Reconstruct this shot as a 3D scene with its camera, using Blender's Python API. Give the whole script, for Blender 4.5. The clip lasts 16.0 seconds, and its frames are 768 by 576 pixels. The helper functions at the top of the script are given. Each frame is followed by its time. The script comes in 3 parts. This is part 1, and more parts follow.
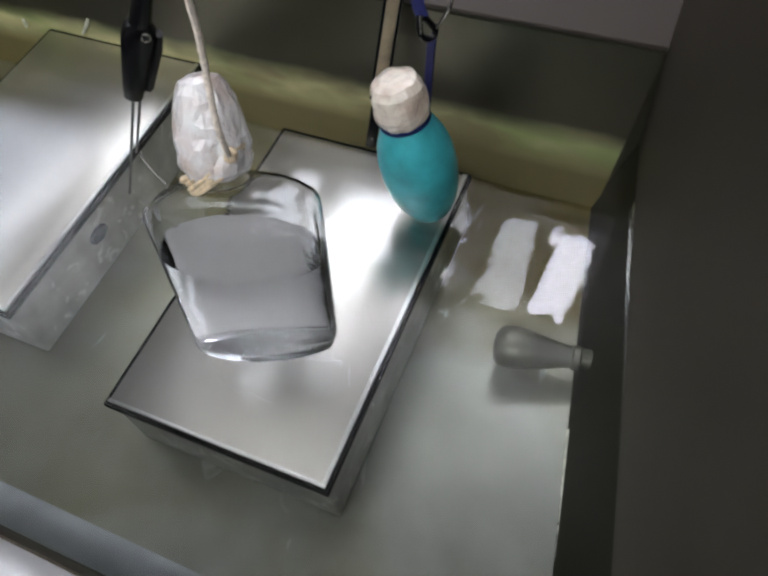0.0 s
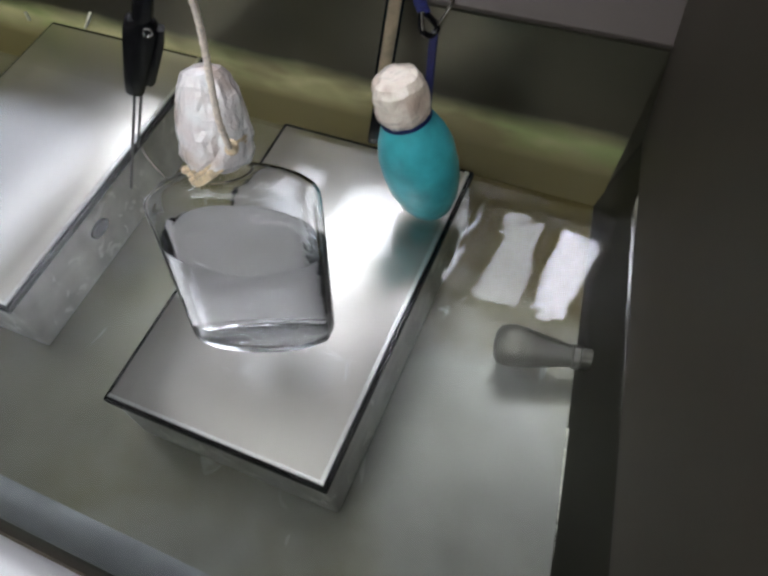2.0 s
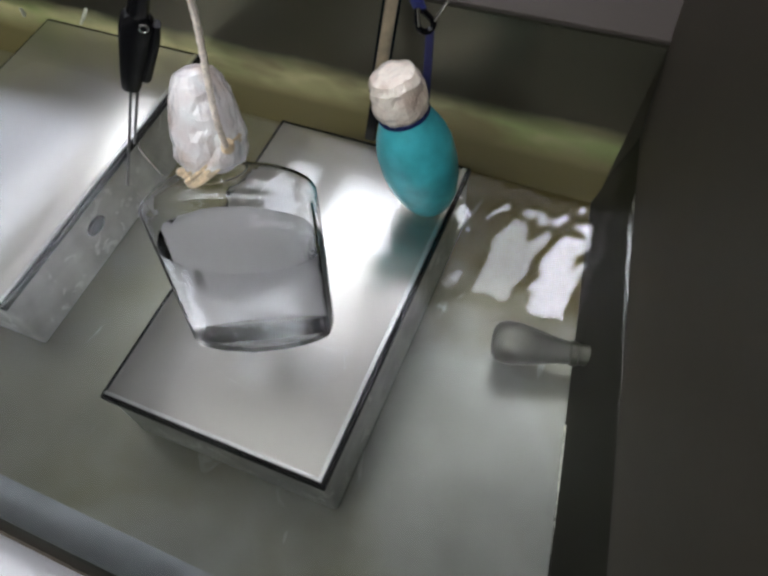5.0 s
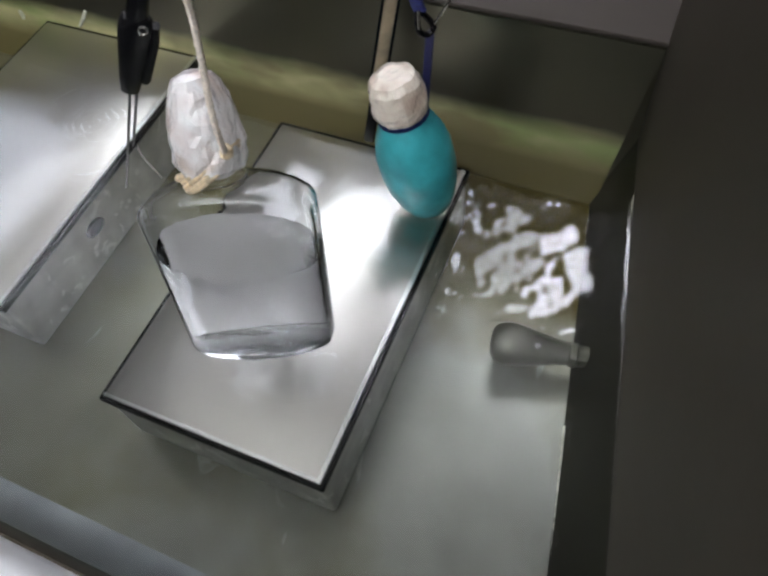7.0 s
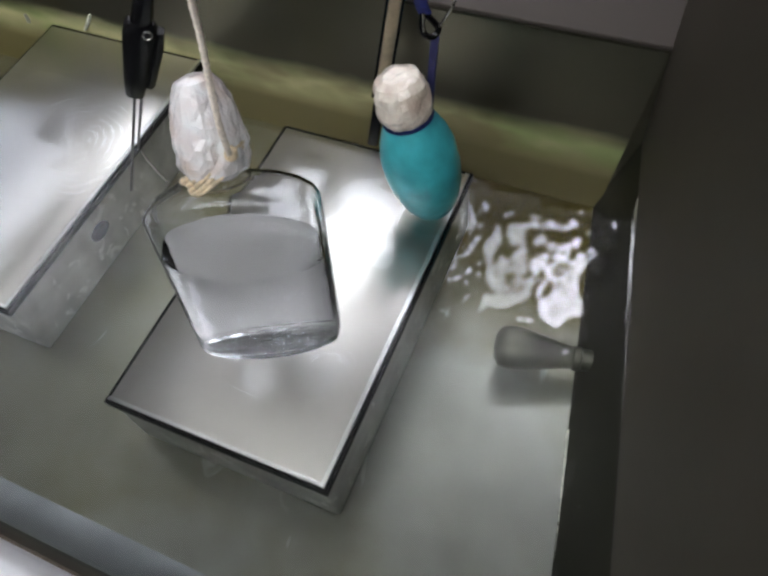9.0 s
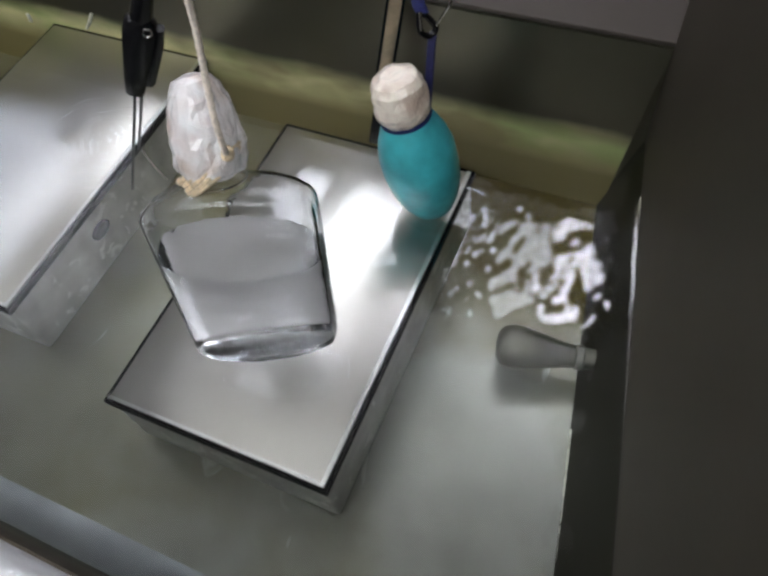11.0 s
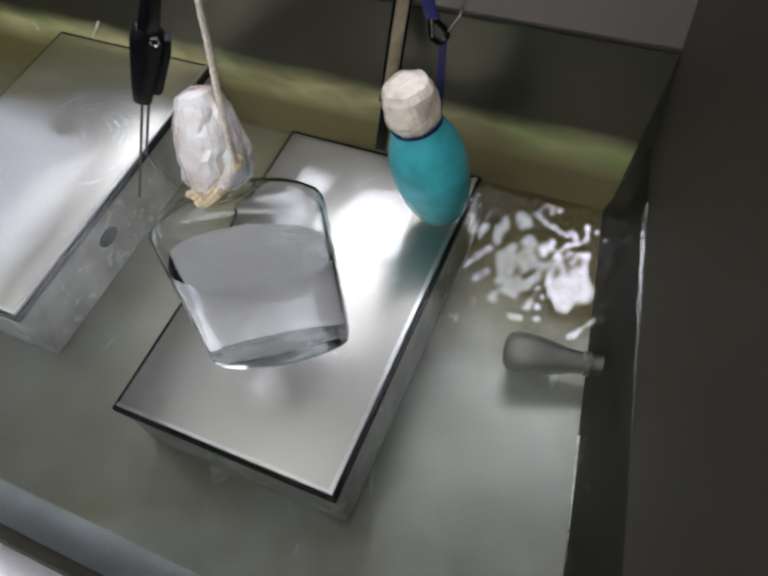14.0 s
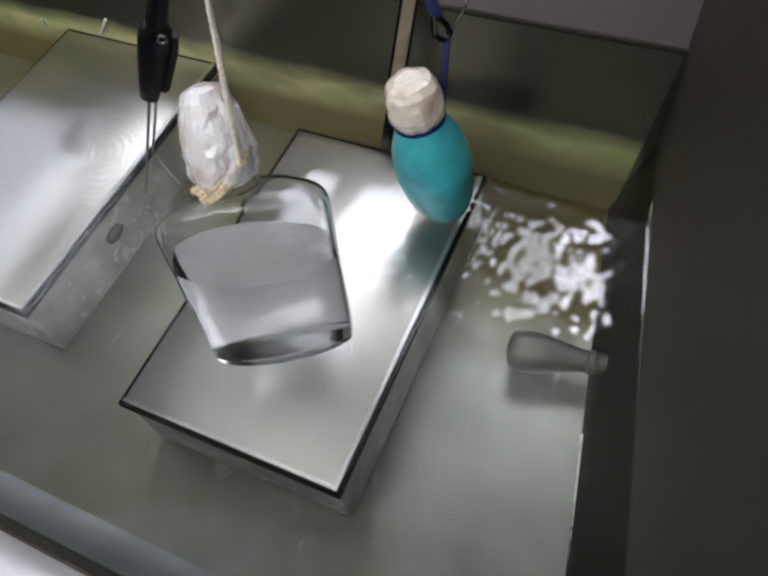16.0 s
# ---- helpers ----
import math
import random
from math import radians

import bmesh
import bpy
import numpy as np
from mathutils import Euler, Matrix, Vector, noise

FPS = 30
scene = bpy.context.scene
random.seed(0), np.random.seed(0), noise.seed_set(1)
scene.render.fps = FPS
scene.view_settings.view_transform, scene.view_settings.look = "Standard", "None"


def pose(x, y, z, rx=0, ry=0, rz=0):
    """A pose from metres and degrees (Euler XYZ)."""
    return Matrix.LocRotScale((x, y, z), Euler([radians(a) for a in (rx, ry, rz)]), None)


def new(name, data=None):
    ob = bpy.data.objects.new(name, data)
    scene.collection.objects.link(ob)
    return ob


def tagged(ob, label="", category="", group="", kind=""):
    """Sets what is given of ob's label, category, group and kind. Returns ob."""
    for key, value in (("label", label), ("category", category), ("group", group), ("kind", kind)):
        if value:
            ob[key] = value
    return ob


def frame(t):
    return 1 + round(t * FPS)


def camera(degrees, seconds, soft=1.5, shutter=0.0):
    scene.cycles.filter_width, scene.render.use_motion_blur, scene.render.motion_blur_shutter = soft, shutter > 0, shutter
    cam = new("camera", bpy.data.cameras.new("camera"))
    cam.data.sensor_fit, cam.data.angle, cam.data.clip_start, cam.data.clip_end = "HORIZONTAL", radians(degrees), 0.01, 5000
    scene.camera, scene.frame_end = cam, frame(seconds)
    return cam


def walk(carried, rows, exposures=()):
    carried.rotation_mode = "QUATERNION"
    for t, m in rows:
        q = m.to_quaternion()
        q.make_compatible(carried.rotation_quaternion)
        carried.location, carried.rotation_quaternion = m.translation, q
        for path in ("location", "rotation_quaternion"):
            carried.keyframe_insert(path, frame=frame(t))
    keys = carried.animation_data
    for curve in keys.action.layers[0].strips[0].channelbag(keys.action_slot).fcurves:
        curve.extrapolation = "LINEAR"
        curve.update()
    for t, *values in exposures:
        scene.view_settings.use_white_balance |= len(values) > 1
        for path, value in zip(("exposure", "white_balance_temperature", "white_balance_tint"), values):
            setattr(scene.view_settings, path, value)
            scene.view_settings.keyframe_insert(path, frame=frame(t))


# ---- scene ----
# ---- camera and its way (hand-held over an open steel bath) ----
cam = camera(57.78, 16.0, soft=2.8)
walk(cam, [
    (0.0, pose(0.0000, -0.0000, 0.3400, 32.198, 5.079, 22.739)),
    (0.5, pose(0.0001, 0.0004, 0.3400, 32.020, 5.101, 22.810)),
    (1.0, pose(0.0008, 0.0003, 0.3401, 31.979, 5.075, 22.967)),
    (1.5, pose(0.0007, 0.0003, 0.3400, 31.978, 5.064, 23.082)),
    (2.0, pose(0.0006, 0.0019, 0.3398, 31.818, 5.044, 23.267)),
    (2.5, pose(0.0011, 0.0015, 0.3389, 31.869, 5.049, 23.219)),
    (3.0, pose(0.0009, 0.0020, 0.3390, 31.654, 4.964, 23.031)),
    (3.5, pose(0.0003, 0.0018, 0.3396, 31.516, 4.949, 22.913)),
    (4.0, pose(0.0004, 0.0008, 0.3388, 31.733, 4.929, 22.958)),
    (6.5, pose(-0.0001, 0.0030, 0.3396, 31.425, 4.762, 23.136)),
    (7.0, pose(0.0005, 0.0012, 0.3391, 31.795, 4.824, 22.980)),
    (7.5, pose(0.0004, 0.0042, 0.3398, 31.509, 5.049, 22.956)),
    (8.0, pose(0.0014, 0.0023, 0.3382, 31.976, 5.192, 22.848)),
    (8.5, pose(0.0010, 0.0029, 0.3395, 31.763, 5.241, 22.969)),
    (9.0, pose(0.0001, 0.0026, 0.3407, 31.789, 5.115, 23.132)),
    (11.5, pose(0.0021, 0.0040, 0.3376, 31.870, 5.544, 23.384)),
    (12.0, pose(-0.0004, 0.0041, 0.3394, 31.804, 5.207, 23.270)),
    (12.5, pose(-0.0003, 0.0038, 0.3386, 32.063, 5.473, 23.040)),
    (13.0, pose(-0.0001, 0.0043, 0.3385, 32.022, 5.580, 23.322)),
    (13.5, pose(0.0003, 0.0042, 0.3400, 32.016, 5.662, 23.357)),
    (14.0, pose(0.0002, 0.0047, 0.3395, 32.075, 5.923, 23.380)),
    (14.5, pose(0.0007, 0.0046, 0.3404, 32.148, 6.156, 23.434)),
    (15.0, pose(-0.0003, 0.0033, 0.3400, 32.315, 6.108, 23.489)),
    (15.5, pose(0.0001, 0.0038, 0.3396, 32.172, 6.243, 23.673)),
    (16.0, pose(-0.0002, 0.0030, 0.3406, 32.023, 5.931, 23.786))
])

# ---- world and lights ----
LAMP_Z = 1.36
world = bpy.data.worlds.new("room_air")
scene.world = world
world.use_nodes = True
world.node_tree.nodes["Background"].inputs[0].default_value = (0.50, 0.50, 0.46, 1)
world.node_tree.nodes["Background"].inputs[1].default_value = 0.10
scene.view_settings.exposure = 0.25


# ---- materials ----
def mat(name):
    m = bpy.data.materials.new(name)
    m.use_nodes = True
    nt = m.node_tree
    return m, nt, nt.nodes["Principled BSDF"]


def link(nt, a, ao, b, bi):
    nt.links.new(a.outputs[ao], b.inputs[bi])


def ramp_node(nt, stops):
    r = nt.nodes.new("ShaderNodeValToRGB")
    el = r.color_ramp.elements
    while len(el) < len(stops):
        el.new(0.5)
    for e, (p, c) in zip(el, stops):
        e.position, e.color = p, (*c, 1)
    return r


def noise_node(nt, scale, detail=4, stretch=(1, 1, 1)):
    co = nt.nodes.new("ShaderNodeTexCoord")
    mp = nt.nodes.new("ShaderNodeMapping")
    mp.inputs["Scale"].default_value = stretch
    n = nt.nodes.new("ShaderNodeTexNoise")
    n.inputs["Scale"].default_value, n.inputs["Detail"].default_value = scale, detail
    link(nt, co, "Object", mp, "Vector")
    link(nt, mp, "Vector", n, "Vector")
    return n


def steel(name, dark, light, rough, metal=1.0, brush=(1, 1, 1), stain=14, bump=0.02, rough_var=0.12):
    """Stainless steel: stains at a large scale, brushing at a small one."""
    m, nt, b = mat(name)
    n1 = noise_node(nt, stain, 5)
    r1 = ramp_node(nt, [(0.3, dark), (0.7, light)])
    link(nt, n1, "Fac", r1, "Fac")
    link(nt, r1, "Color", b, "Base Color")
    b.inputs["Metallic"].default_value = metal
    n2 = noise_node(nt, 220, 3, brush)
    mr = nt.nodes.new("ShaderNodeMapRange")
    mr.inputs["To Min"].default_value, mr.inputs["To Max"].default_value = rough - rough_var / 2, rough + rough_var / 2
    link(nt, n2, "Fac", mr, "Value")
    link(nt, mr, "Result", b, "Roughness")
    bp = nt.nodes.new("ShaderNodeBump")
    bp.inputs["Strength"].default_value, bp.inputs["Distance"].default_value = bump, 0.001
    link(nt, n2, "Fac", bp, "Height")
    link(nt, bp, "Normal", b, "Normal")
    return m


def plain(name, color, rough, metal=0.0, vary=0.12, scale=60, bump=0.0, **extra):
    m, nt, b = mat(name)
    n = noise_node(nt, scale, 4)
    lo = tuple(c * (1 - vary) for c in color)
    hi = tuple(min(1, c * (1 + vary)) for c in color)
    r = ramp_node(nt, [(0.3, lo), (0.7, hi)])
    link(nt, n, "Fac", r, "Fac")
    link(nt, r, "Color", b, "Base Color")
    b.inputs["Roughness"].default_value, b.inputs["Metallic"].default_value = rough, metal
    for k, v in extra.items():
        b.inputs[k.replace("_", " ")].default_value = v
    if bump:
        bp = nt.nodes.new("ShaderNodeBump")
        bp.inputs["Strength"].default_value, bp.inputs["Distance"].default_value = bump, 0.001
        link(nt, n, "Fac", bp, "Height")
        link(nt, bp, "Normal", b, "Normal")
    return m


def glass(name, color, ior, rough=0.0, level=0.5, wobble=0.12):
    m, nt, b = mat(name)
    b.inputs["Base Color"].default_value = (*color, 1)
    b.inputs["Transmission Weight"].default_value = 1.0
    b.inputs["Specular IOR Level"].default_value = level
    n = noise_node(nt, 70, 3)
    bp = nt.nodes.new("ShaderNodeBump")
    bp.inputs["Strength"].default_value, bp.inputs["Distance"].default_value = wobble, 0.001
    link(nt, n, "Fac", bp, "Height")
    link(nt, bp, "Normal", b, "Normal")
    b.inputs["IOR"].default_value, b.inputs["Roughness"].default_value = ior, rough
    return m


def glow(name, color, strength):
    m, nt, b = mat(name)
    b.inputs["Base Color"].default_value = (0.8, 0.8, 0.8, 1)
    b.inputs["Emission Color"].default_value = (*color, 1)
    b.inputs["Emission Strength"].default_value = strength
    return m


def edge_faded_glow(name, color, strength, edge=0.5):
    """A diffuser whose glow fades towards its edges, to soften its reflection."""
    m = glow(name, color, strength)
    nt = m.node_tree
    b = nt.nodes["Principled BSDF"]
    co = nt.nodes.new("ShaderNodeTexCoord")
    sep = nt.nodes.new("ShaderNodeSeparateXYZ")
    link(nt, co, "Generated", sep, "Vector")
    total = None
    for axis in ("X", "Y"):
        pp = nt.nodes.new("ShaderNodeMath")
        pp.operation = "PINGPONG"
        pp.inputs[1].default_value = 0.5
        link(nt, sep, axis, pp, 0)
        r = nt.nodes.new("ShaderNodeMapRange")
        r.interpolation_type = "SMOOTHSTEP"
        r.inputs["From Max"].default_value = edge
        r.inputs["To Max"].default_value = 1.0 if total else strength
        link(nt, pp, "Value", r, "Value")
        if total:
            mul = nt.nodes.new("ShaderNodeMath")
            mul.operation = "MULTIPLY"
            link(nt, total, "Result", mul, 0)
            link(nt, r, "Result", mul, 1)
            link(nt, mul, "Value", b, "Emission Strength")
        total = r
    return m


def water_material():
    """Clear water seen as a gloss over what lies beneath it, slightly yellow-green."""
    m, nt, b = mat("water")
    nt.nodes.remove(b)
    out = nt.nodes["Material Output"]
    tr = nt.nodes.new("ShaderNodeBsdfTransparent")
    tr.inputs["Color"].default_value = (0.95, 0.965, 0.94, 1)
    gl = nt.nodes.new("ShaderNodeBsdfGlossy")
    gl.inputs["Roughness"].default_value = 0.0
    fr = nt.nodes.new("ShaderNodeFresnel")
    fr.inputs["IOR"].default_value = 1.49
    mx = nt.nodes.new("ShaderNodeMixShader")
    link(nt, fr, "Fac", mx, "Fac")
    link(nt, tr, "BSDF", mx, 1)
    link(nt, gl, "BSDF", mx, 2)
    link(nt, mx, "Shader", out, "Surface")
    return m


def film(name, color):
    """Thin glossy plastic film in fine sharp wrinkles, which lets light through."""
    m = plain(name, color, 0.16, vary=0.12, scale=120, Specular_IOR_Level=0.9, Coat_Weight=1.0, Coat_Roughness=0.05, Coat_IOR=1.65)
    nt = m.node_tree
    b, out = nt.nodes["Principled BSDF"], nt.nodes["Material Output"]
    # tan showing through where the film lies close to the cap
    base = b.inputs["Base Color"].links[0].from_socket
    spots = noise_node(nt, 75, 4)
    reach = nt.nodes.new("ShaderNodeMapRange")
    reach.inputs["From Min"].default_value, reach.inputs["From Max"].default_value, reach.inputs["To Max"].default_value = 0.50, 0.68, 0.8
    link(nt, spots, "Fac", reach, "Value")
    tan = nt.nodes.new("ShaderNodeMix")
    tan.data_type = "RGBA"
    tan.inputs[7].default_value = (0.66, 0.50, 0.40, 1)
    nt.links.new(base, tan.inputs[6])
    link(nt, reach, "Result", tan, 0)
    nt.links.new(tan.outputs[2], b.inputs["Base Color"])
    total = None
    for scale, gain in ((190, 1.0), (420, 0.5)):
        n = noise_node(nt, scale, 2)
        n.inputs["Distortion"].default_value = 0.6
        sub = nt.nodes.new("ShaderNodeMath")
        sub.operation = "SUBTRACT"
        sub.inputs[1].default_value = 0.5
        link(nt, n, "Fac", sub, 0)
        fold = nt.nodes.new("ShaderNodeMath")
        fold.operation = "ABSOLUTE"
        link(nt, sub, "Value", fold, 0)
        mul = nt.nodes.new("ShaderNodeMath")
        mul.operation = "MULTIPLY_ADD"
        mul.inputs[1].default_value = gain
        link(nt, fold, "Value", mul, 0)
        if total:
            link(nt, total, "Value", mul, 2)
        else:
            mul.inputs[2].default_value = 0.0
        total = mul
    bp = nt.nodes.new("ShaderNodeBump")
    bp.inputs["Strength"].default_value, bp.inputs["Distance"].default_value = 0.9, 0.0012
    link(nt, total, "Value", bp, "Height")
    link(nt, bp, "Normal", b, "Normal")
    link(nt, bp, "Normal", b, "Coat Normal")
    tl = nt.nodes.new("ShaderNodeBsdfTranslucent")
    tl.inputs["Color"].default_value = (*color, 1)
    mx = nt.nodes.new("ShaderNodeMixShader")
    mx.inputs[0].default_value = 0.15
    link(nt, b, "BSDF", mx, 1)
    link(nt, tl, "BSDF", mx, 2)
    link(nt, mx, "Shader", out, "Surface")
    return m


def marked(m, scale, stretch, start, color):
    """Pale flecks and scratches over the steel m."""
    nt = m.node_tree
    b = nt.nodes["Principled BSDF"]
    base = b.inputs["Base Color"].links[0].from_socket
    n = noise_node(nt, scale, 6, stretch)
    n.inputs["Distortion"].default_value = 1.2
    r = nt.nodes.new("ShaderNodeMapRange")
    r.inputs["From Min"].default_value, r.inputs["From Max"].default_value, r.inputs["To Max"].default_value = start, start + 0.06, 0.75
    link(nt, n, "Fac", r, "Value")
    mx = nt.nodes.new("ShaderNodeMix")
    mx.data_type = "RGBA"
    mx.inputs[7].default_value = (*color, 1)
    nt.links.new(base, mx.inputs[6])
    link(nt, r, "Result", mx, 0)
    nt.links.new(mx.outputs[2], b.inputs["Base Color"])
    return m


def scale_material():
    """Mottled lime scale and algae: olive, yellow and green patches."""
    m = plain("yellow_green_scale", (0.58, 0.54, 0.28), 0.55, vary=0.3, scale=26, bump=0.12)
    nt = m.node_tree
    b = nt.nodes["Principled BSDF"]
    base = b.inputs["Base Color"].links[0].from_socket
    for scale, lo, hi, color in ((13, 0.50, 0.62, (0.34, 0.42, 0.15)), (9, 0.56, 0.66, (0.26, 0.21, 0.10))):
        n = noise_node(nt, scale, 4, (1, 1, 2.5))
        r = nt.nodes.new("ShaderNodeMapRange")
        r.inputs["From Min"].default_value, r.inputs["From Max"].default_value, r.inputs["To Max"].default_value = lo, hi, 0.8
        link(nt, n, "Fac", r, "Value")
        mx = nt.nodes.new("ShaderNodeMix")
        mx.data_type = "RGBA"
        mx.inputs[7].default_value = (*color, 1)
        nt.links.new(base, mx.inputs[6])
        link(nt, r, "Result", mx, 0)
        base = mx.outputs[2]
    co = nt.nodes.new("ShaderNodeTexCoord")
    sep = nt.nodes.new("ShaderNodeSeparateXYZ")
    link(nt, co, "Object", sep, "Vector")
    r = nt.nodes.new("ShaderNodeMapRange")
    r.inputs["From Min"].default_value, r.inputs["From Max"].default_value = 0.039, 0.018
    link(nt, sep, "Z", r, "Value")
    mx = nt.nodes.new("ShaderNodeMix")
    mx.data_type = "RGBA"
    mx.inputs[7].default_value = (0.185, 0.150, 0.058, 1)
    nt.links.new(base, mx.inputs[6])
    link(nt, r, "Result", mx, 0)
    # the film of scale thins out to the back wall's shaded steel at its upper edge
    n = noise_node(nt, 45, 5, (0.5, 1, 1))
    add = nt.nodes.new("ShaderNodeMath")
    add.operation = "MULTIPLY_ADD"
    add.inputs[1].default_value = 0.012
    link(nt, n, "Fac", add, 0)
    link(nt, sep, "Z", add, 2)
    r = nt.nodes.new("ShaderNodeMapRange")
    r.inputs["From Min"].default_value, r.inputs["From Max"].default_value = 0.046, 0.060
    link(nt, add, "Value", r, "Value")
    top = nt.nodes.new("ShaderNodeMix")
    top.data_type = "RGBA"
    top.inputs[7].default_value = (0.11, 0.103, 0.077, 1)
    nt.links.new(mx.outputs[2], top.inputs[6])
    link(nt, r, "Result", top, 0)
    nt.links.new(top.outputs[2], b.inputs["Base Color"])
    for socket, lo, hi in (("Metallic", 0.0, 0.9), ("Roughness", 0.55, 0.30)):
        q = nt.nodes.new("ShaderNodeMapRange")
        q.inputs["To Min"].default_value, q.inputs["To Max"].default_value = lo, hi
        link(nt, r, "Result", q, "Value")
        link(nt, q, "Result", b, socket)
    return m


def floor_steel():
    """Dull steel with blotches; towards the back wall, yellow-brown sediment and painted wall shade."""
    m = steel("bath_floor_steel", (0.27, 0.275, 0.25), (0.47, 0.48, 0.445), 0.36, 0.72, stain=12)
    nt = m.node_tree
    b = nt.nodes["Principled BSDF"]
    base = b.inputs["Base Color"].links[0].from_socket
    co = nt.nodes.new("ShaderNodeTexCoord")
    sep = nt.nodes.new("ShaderNodeSeparateXYZ")
    link(nt, co, "Object", sep, "Vector")
    n = noise_node(nt, 22, 5)
    add = nt.nodes.new("ShaderNodeMath")
    add.operation = "MULTIPLY_ADD"
    add.inputs[1].default_value = 0.09
    link(nt, n, "Fac", add, 0)
    link(nt, sep, "Y", add, 2)
    # sediment tint, with the back wall's shadow put into the same colour
    r = nt.nodes.new("ShaderNodeMapRange")
    r.inputs["From Min"].default_value, r.inputs["From Max"].default_value = 0.205, 0.262
    link(nt, add, "Value", r, "Value")
    mx = nt.nodes.new("ShaderNodeMix")
    mx.data_type = "RGBA"
    mx.inputs[7].default_value = (0.125, 0.100, 0.037, 1)
    nt.links.new(base, mx.inputs[6])
    link(nt, r, "Result", mx, 0)
    dull = nt.nodes.new("ShaderNodeMapRange")
    b.inputs["Specular IOR Level"].default_value = 0.12
    dull.inputs["To Min"].default_value, dull.inputs["To Max"].default_value = 0.72, 0.0
    link(nt, r, "Result", dull, "Value")
    link(nt, dull, "Result", b, "Metallic")
    # olive blotches
    n2 = noise_node(nt, 11, 4)
    r2 = nt.nodes.new("ShaderNodeMapRange")
    r2.inputs["From Min"].default_value, r2.inputs["From Max"].default_value, r2.inputs["To Max"].default_value = 0.52, 0.72, 0.7
    link(nt, n2, "Fac", r2, "Value")
    mx2 = nt.nodes.new("ShaderNodeMix")
    mx2.data_type = "RGBA"
    mx2.inputs[7].default_value = (0.24, 0.23, 0.13, 1)
    nt.links.new(mx.outputs[2], mx2.inputs[6])
    link(nt, r2, "Result", mx2, 0)
    # brown-green darkening over the left floor, the boxes' shade put into the colour
    n3 = noise_node(nt, 9, 6)
    n3.inputs["Distortion"].default_value = 0.8
    add3 = nt.nodes.new("ShaderNodeMath")
    add3.operation = "MULTIPLY_ADD"
    add3.inputs[1].default_value = -0.34
    link(nt, n3, "Fac", add3, 0)
    link(nt, sep, "X", add3, 2)
    r3 = nt.nodes.new("ShaderNodeMapRange")
    r3.inputs["From Min"].default_value, r3.inputs["From Max"].default_value, r3.inputs["To Max"].default_value = -0.30, -0.42, 0.55
    link(nt, add3, "Value", r3, "Value")
    mx3 = nt.nodes.new("ShaderNodeMix")
    mx3.data_type = "RGBA"
    mx3.inputs[7].default_value = (0.20, 0.192, 0.125, 1)
    nt.links.new(mx2.outputs[2], mx3.inputs[6])
    link(nt, r3, "Result", mx3, 0)
    nt.links.new(mx3.outputs[2], b.inputs["Base Color"])
    return m


def brushed(m):
    """Grooves along x, which draw highlights out along y."""
    nt = m.node_tree
    b = nt.nodes["Principled BSDF"]
    axis = nt.nodes.new("ShaderNodeCombineXYZ")
    axis.inputs[1].default_value = 1.0
    link(nt, axis, "Vector", b, "Tangent")
    b.inputs["Anisotropic"].default_value = 0.40
    return m


def darker_below(m):
    """Darkens the steel m up to the water line, its upper edge uneven."""
    nt = m.node_tree
    b = nt.nodes["Principled BSDF"]
    base = b.inputs["Base Color"].links[0].from_socket
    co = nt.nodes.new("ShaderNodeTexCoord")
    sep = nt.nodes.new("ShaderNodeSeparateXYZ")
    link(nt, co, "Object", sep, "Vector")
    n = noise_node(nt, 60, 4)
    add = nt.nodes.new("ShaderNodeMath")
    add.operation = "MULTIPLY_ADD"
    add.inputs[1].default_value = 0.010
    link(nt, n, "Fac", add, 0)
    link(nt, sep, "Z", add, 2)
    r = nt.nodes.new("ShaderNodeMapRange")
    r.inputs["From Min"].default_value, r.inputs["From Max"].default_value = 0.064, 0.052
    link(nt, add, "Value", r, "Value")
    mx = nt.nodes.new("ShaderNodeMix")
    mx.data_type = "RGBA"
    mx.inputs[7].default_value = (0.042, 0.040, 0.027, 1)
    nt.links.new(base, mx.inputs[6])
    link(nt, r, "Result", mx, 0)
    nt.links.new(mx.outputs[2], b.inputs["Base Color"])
    return m


M_FLOOR = marked(floor_steel(), 26, (2.2, 0.7, 1), 0.67, (0.52, 0.53, 0.50))
# bath walls: steel like the floor's, with their shade put into the colour
M_WALL = darker_below(steel("bath_wall_shaded_steel", (0.066, 0.056, 0.041), (0.086, 0.073, 0.055), 0.58, 0.85, brush=(1, 1, 12), stain=9, rough_var=0.05))
M_BACK = steel("bath_back_shaded_steel", (0.100, 0.094, 0.070), (0.140, 0.132, 0.098), 0.34, 0.9, brush=(12, 1, 1), stain=16)
M_SCALE = scale_material()
M_RIM = plain("rim_bright_metal", (0.62, 0.62, 0.63), 0.45, metal=0.2, vary=0.06, scale=20)
M_BOX = brushed(steel("box_steel", (0.61, 0.582, 0.565), (0.69, 0.662, 0.645), 0.30, 1.0, brush=(14, 1, 1), stain=10, rough_var=0.03))
M_SIDE = marked(steel("box_side_steel", (0.42, 0.42, 0.40), (0.68, 0.68, 0.65), 0.36, 0.35, stain=55), 75, (1, 1, 1), 0.60, (0.85, 0.85, 0.83))
M_SEAM = plain("black_gasket", (0.004, 0.004, 0.0045), 0.6, Specular_IOR_Level=0.12)
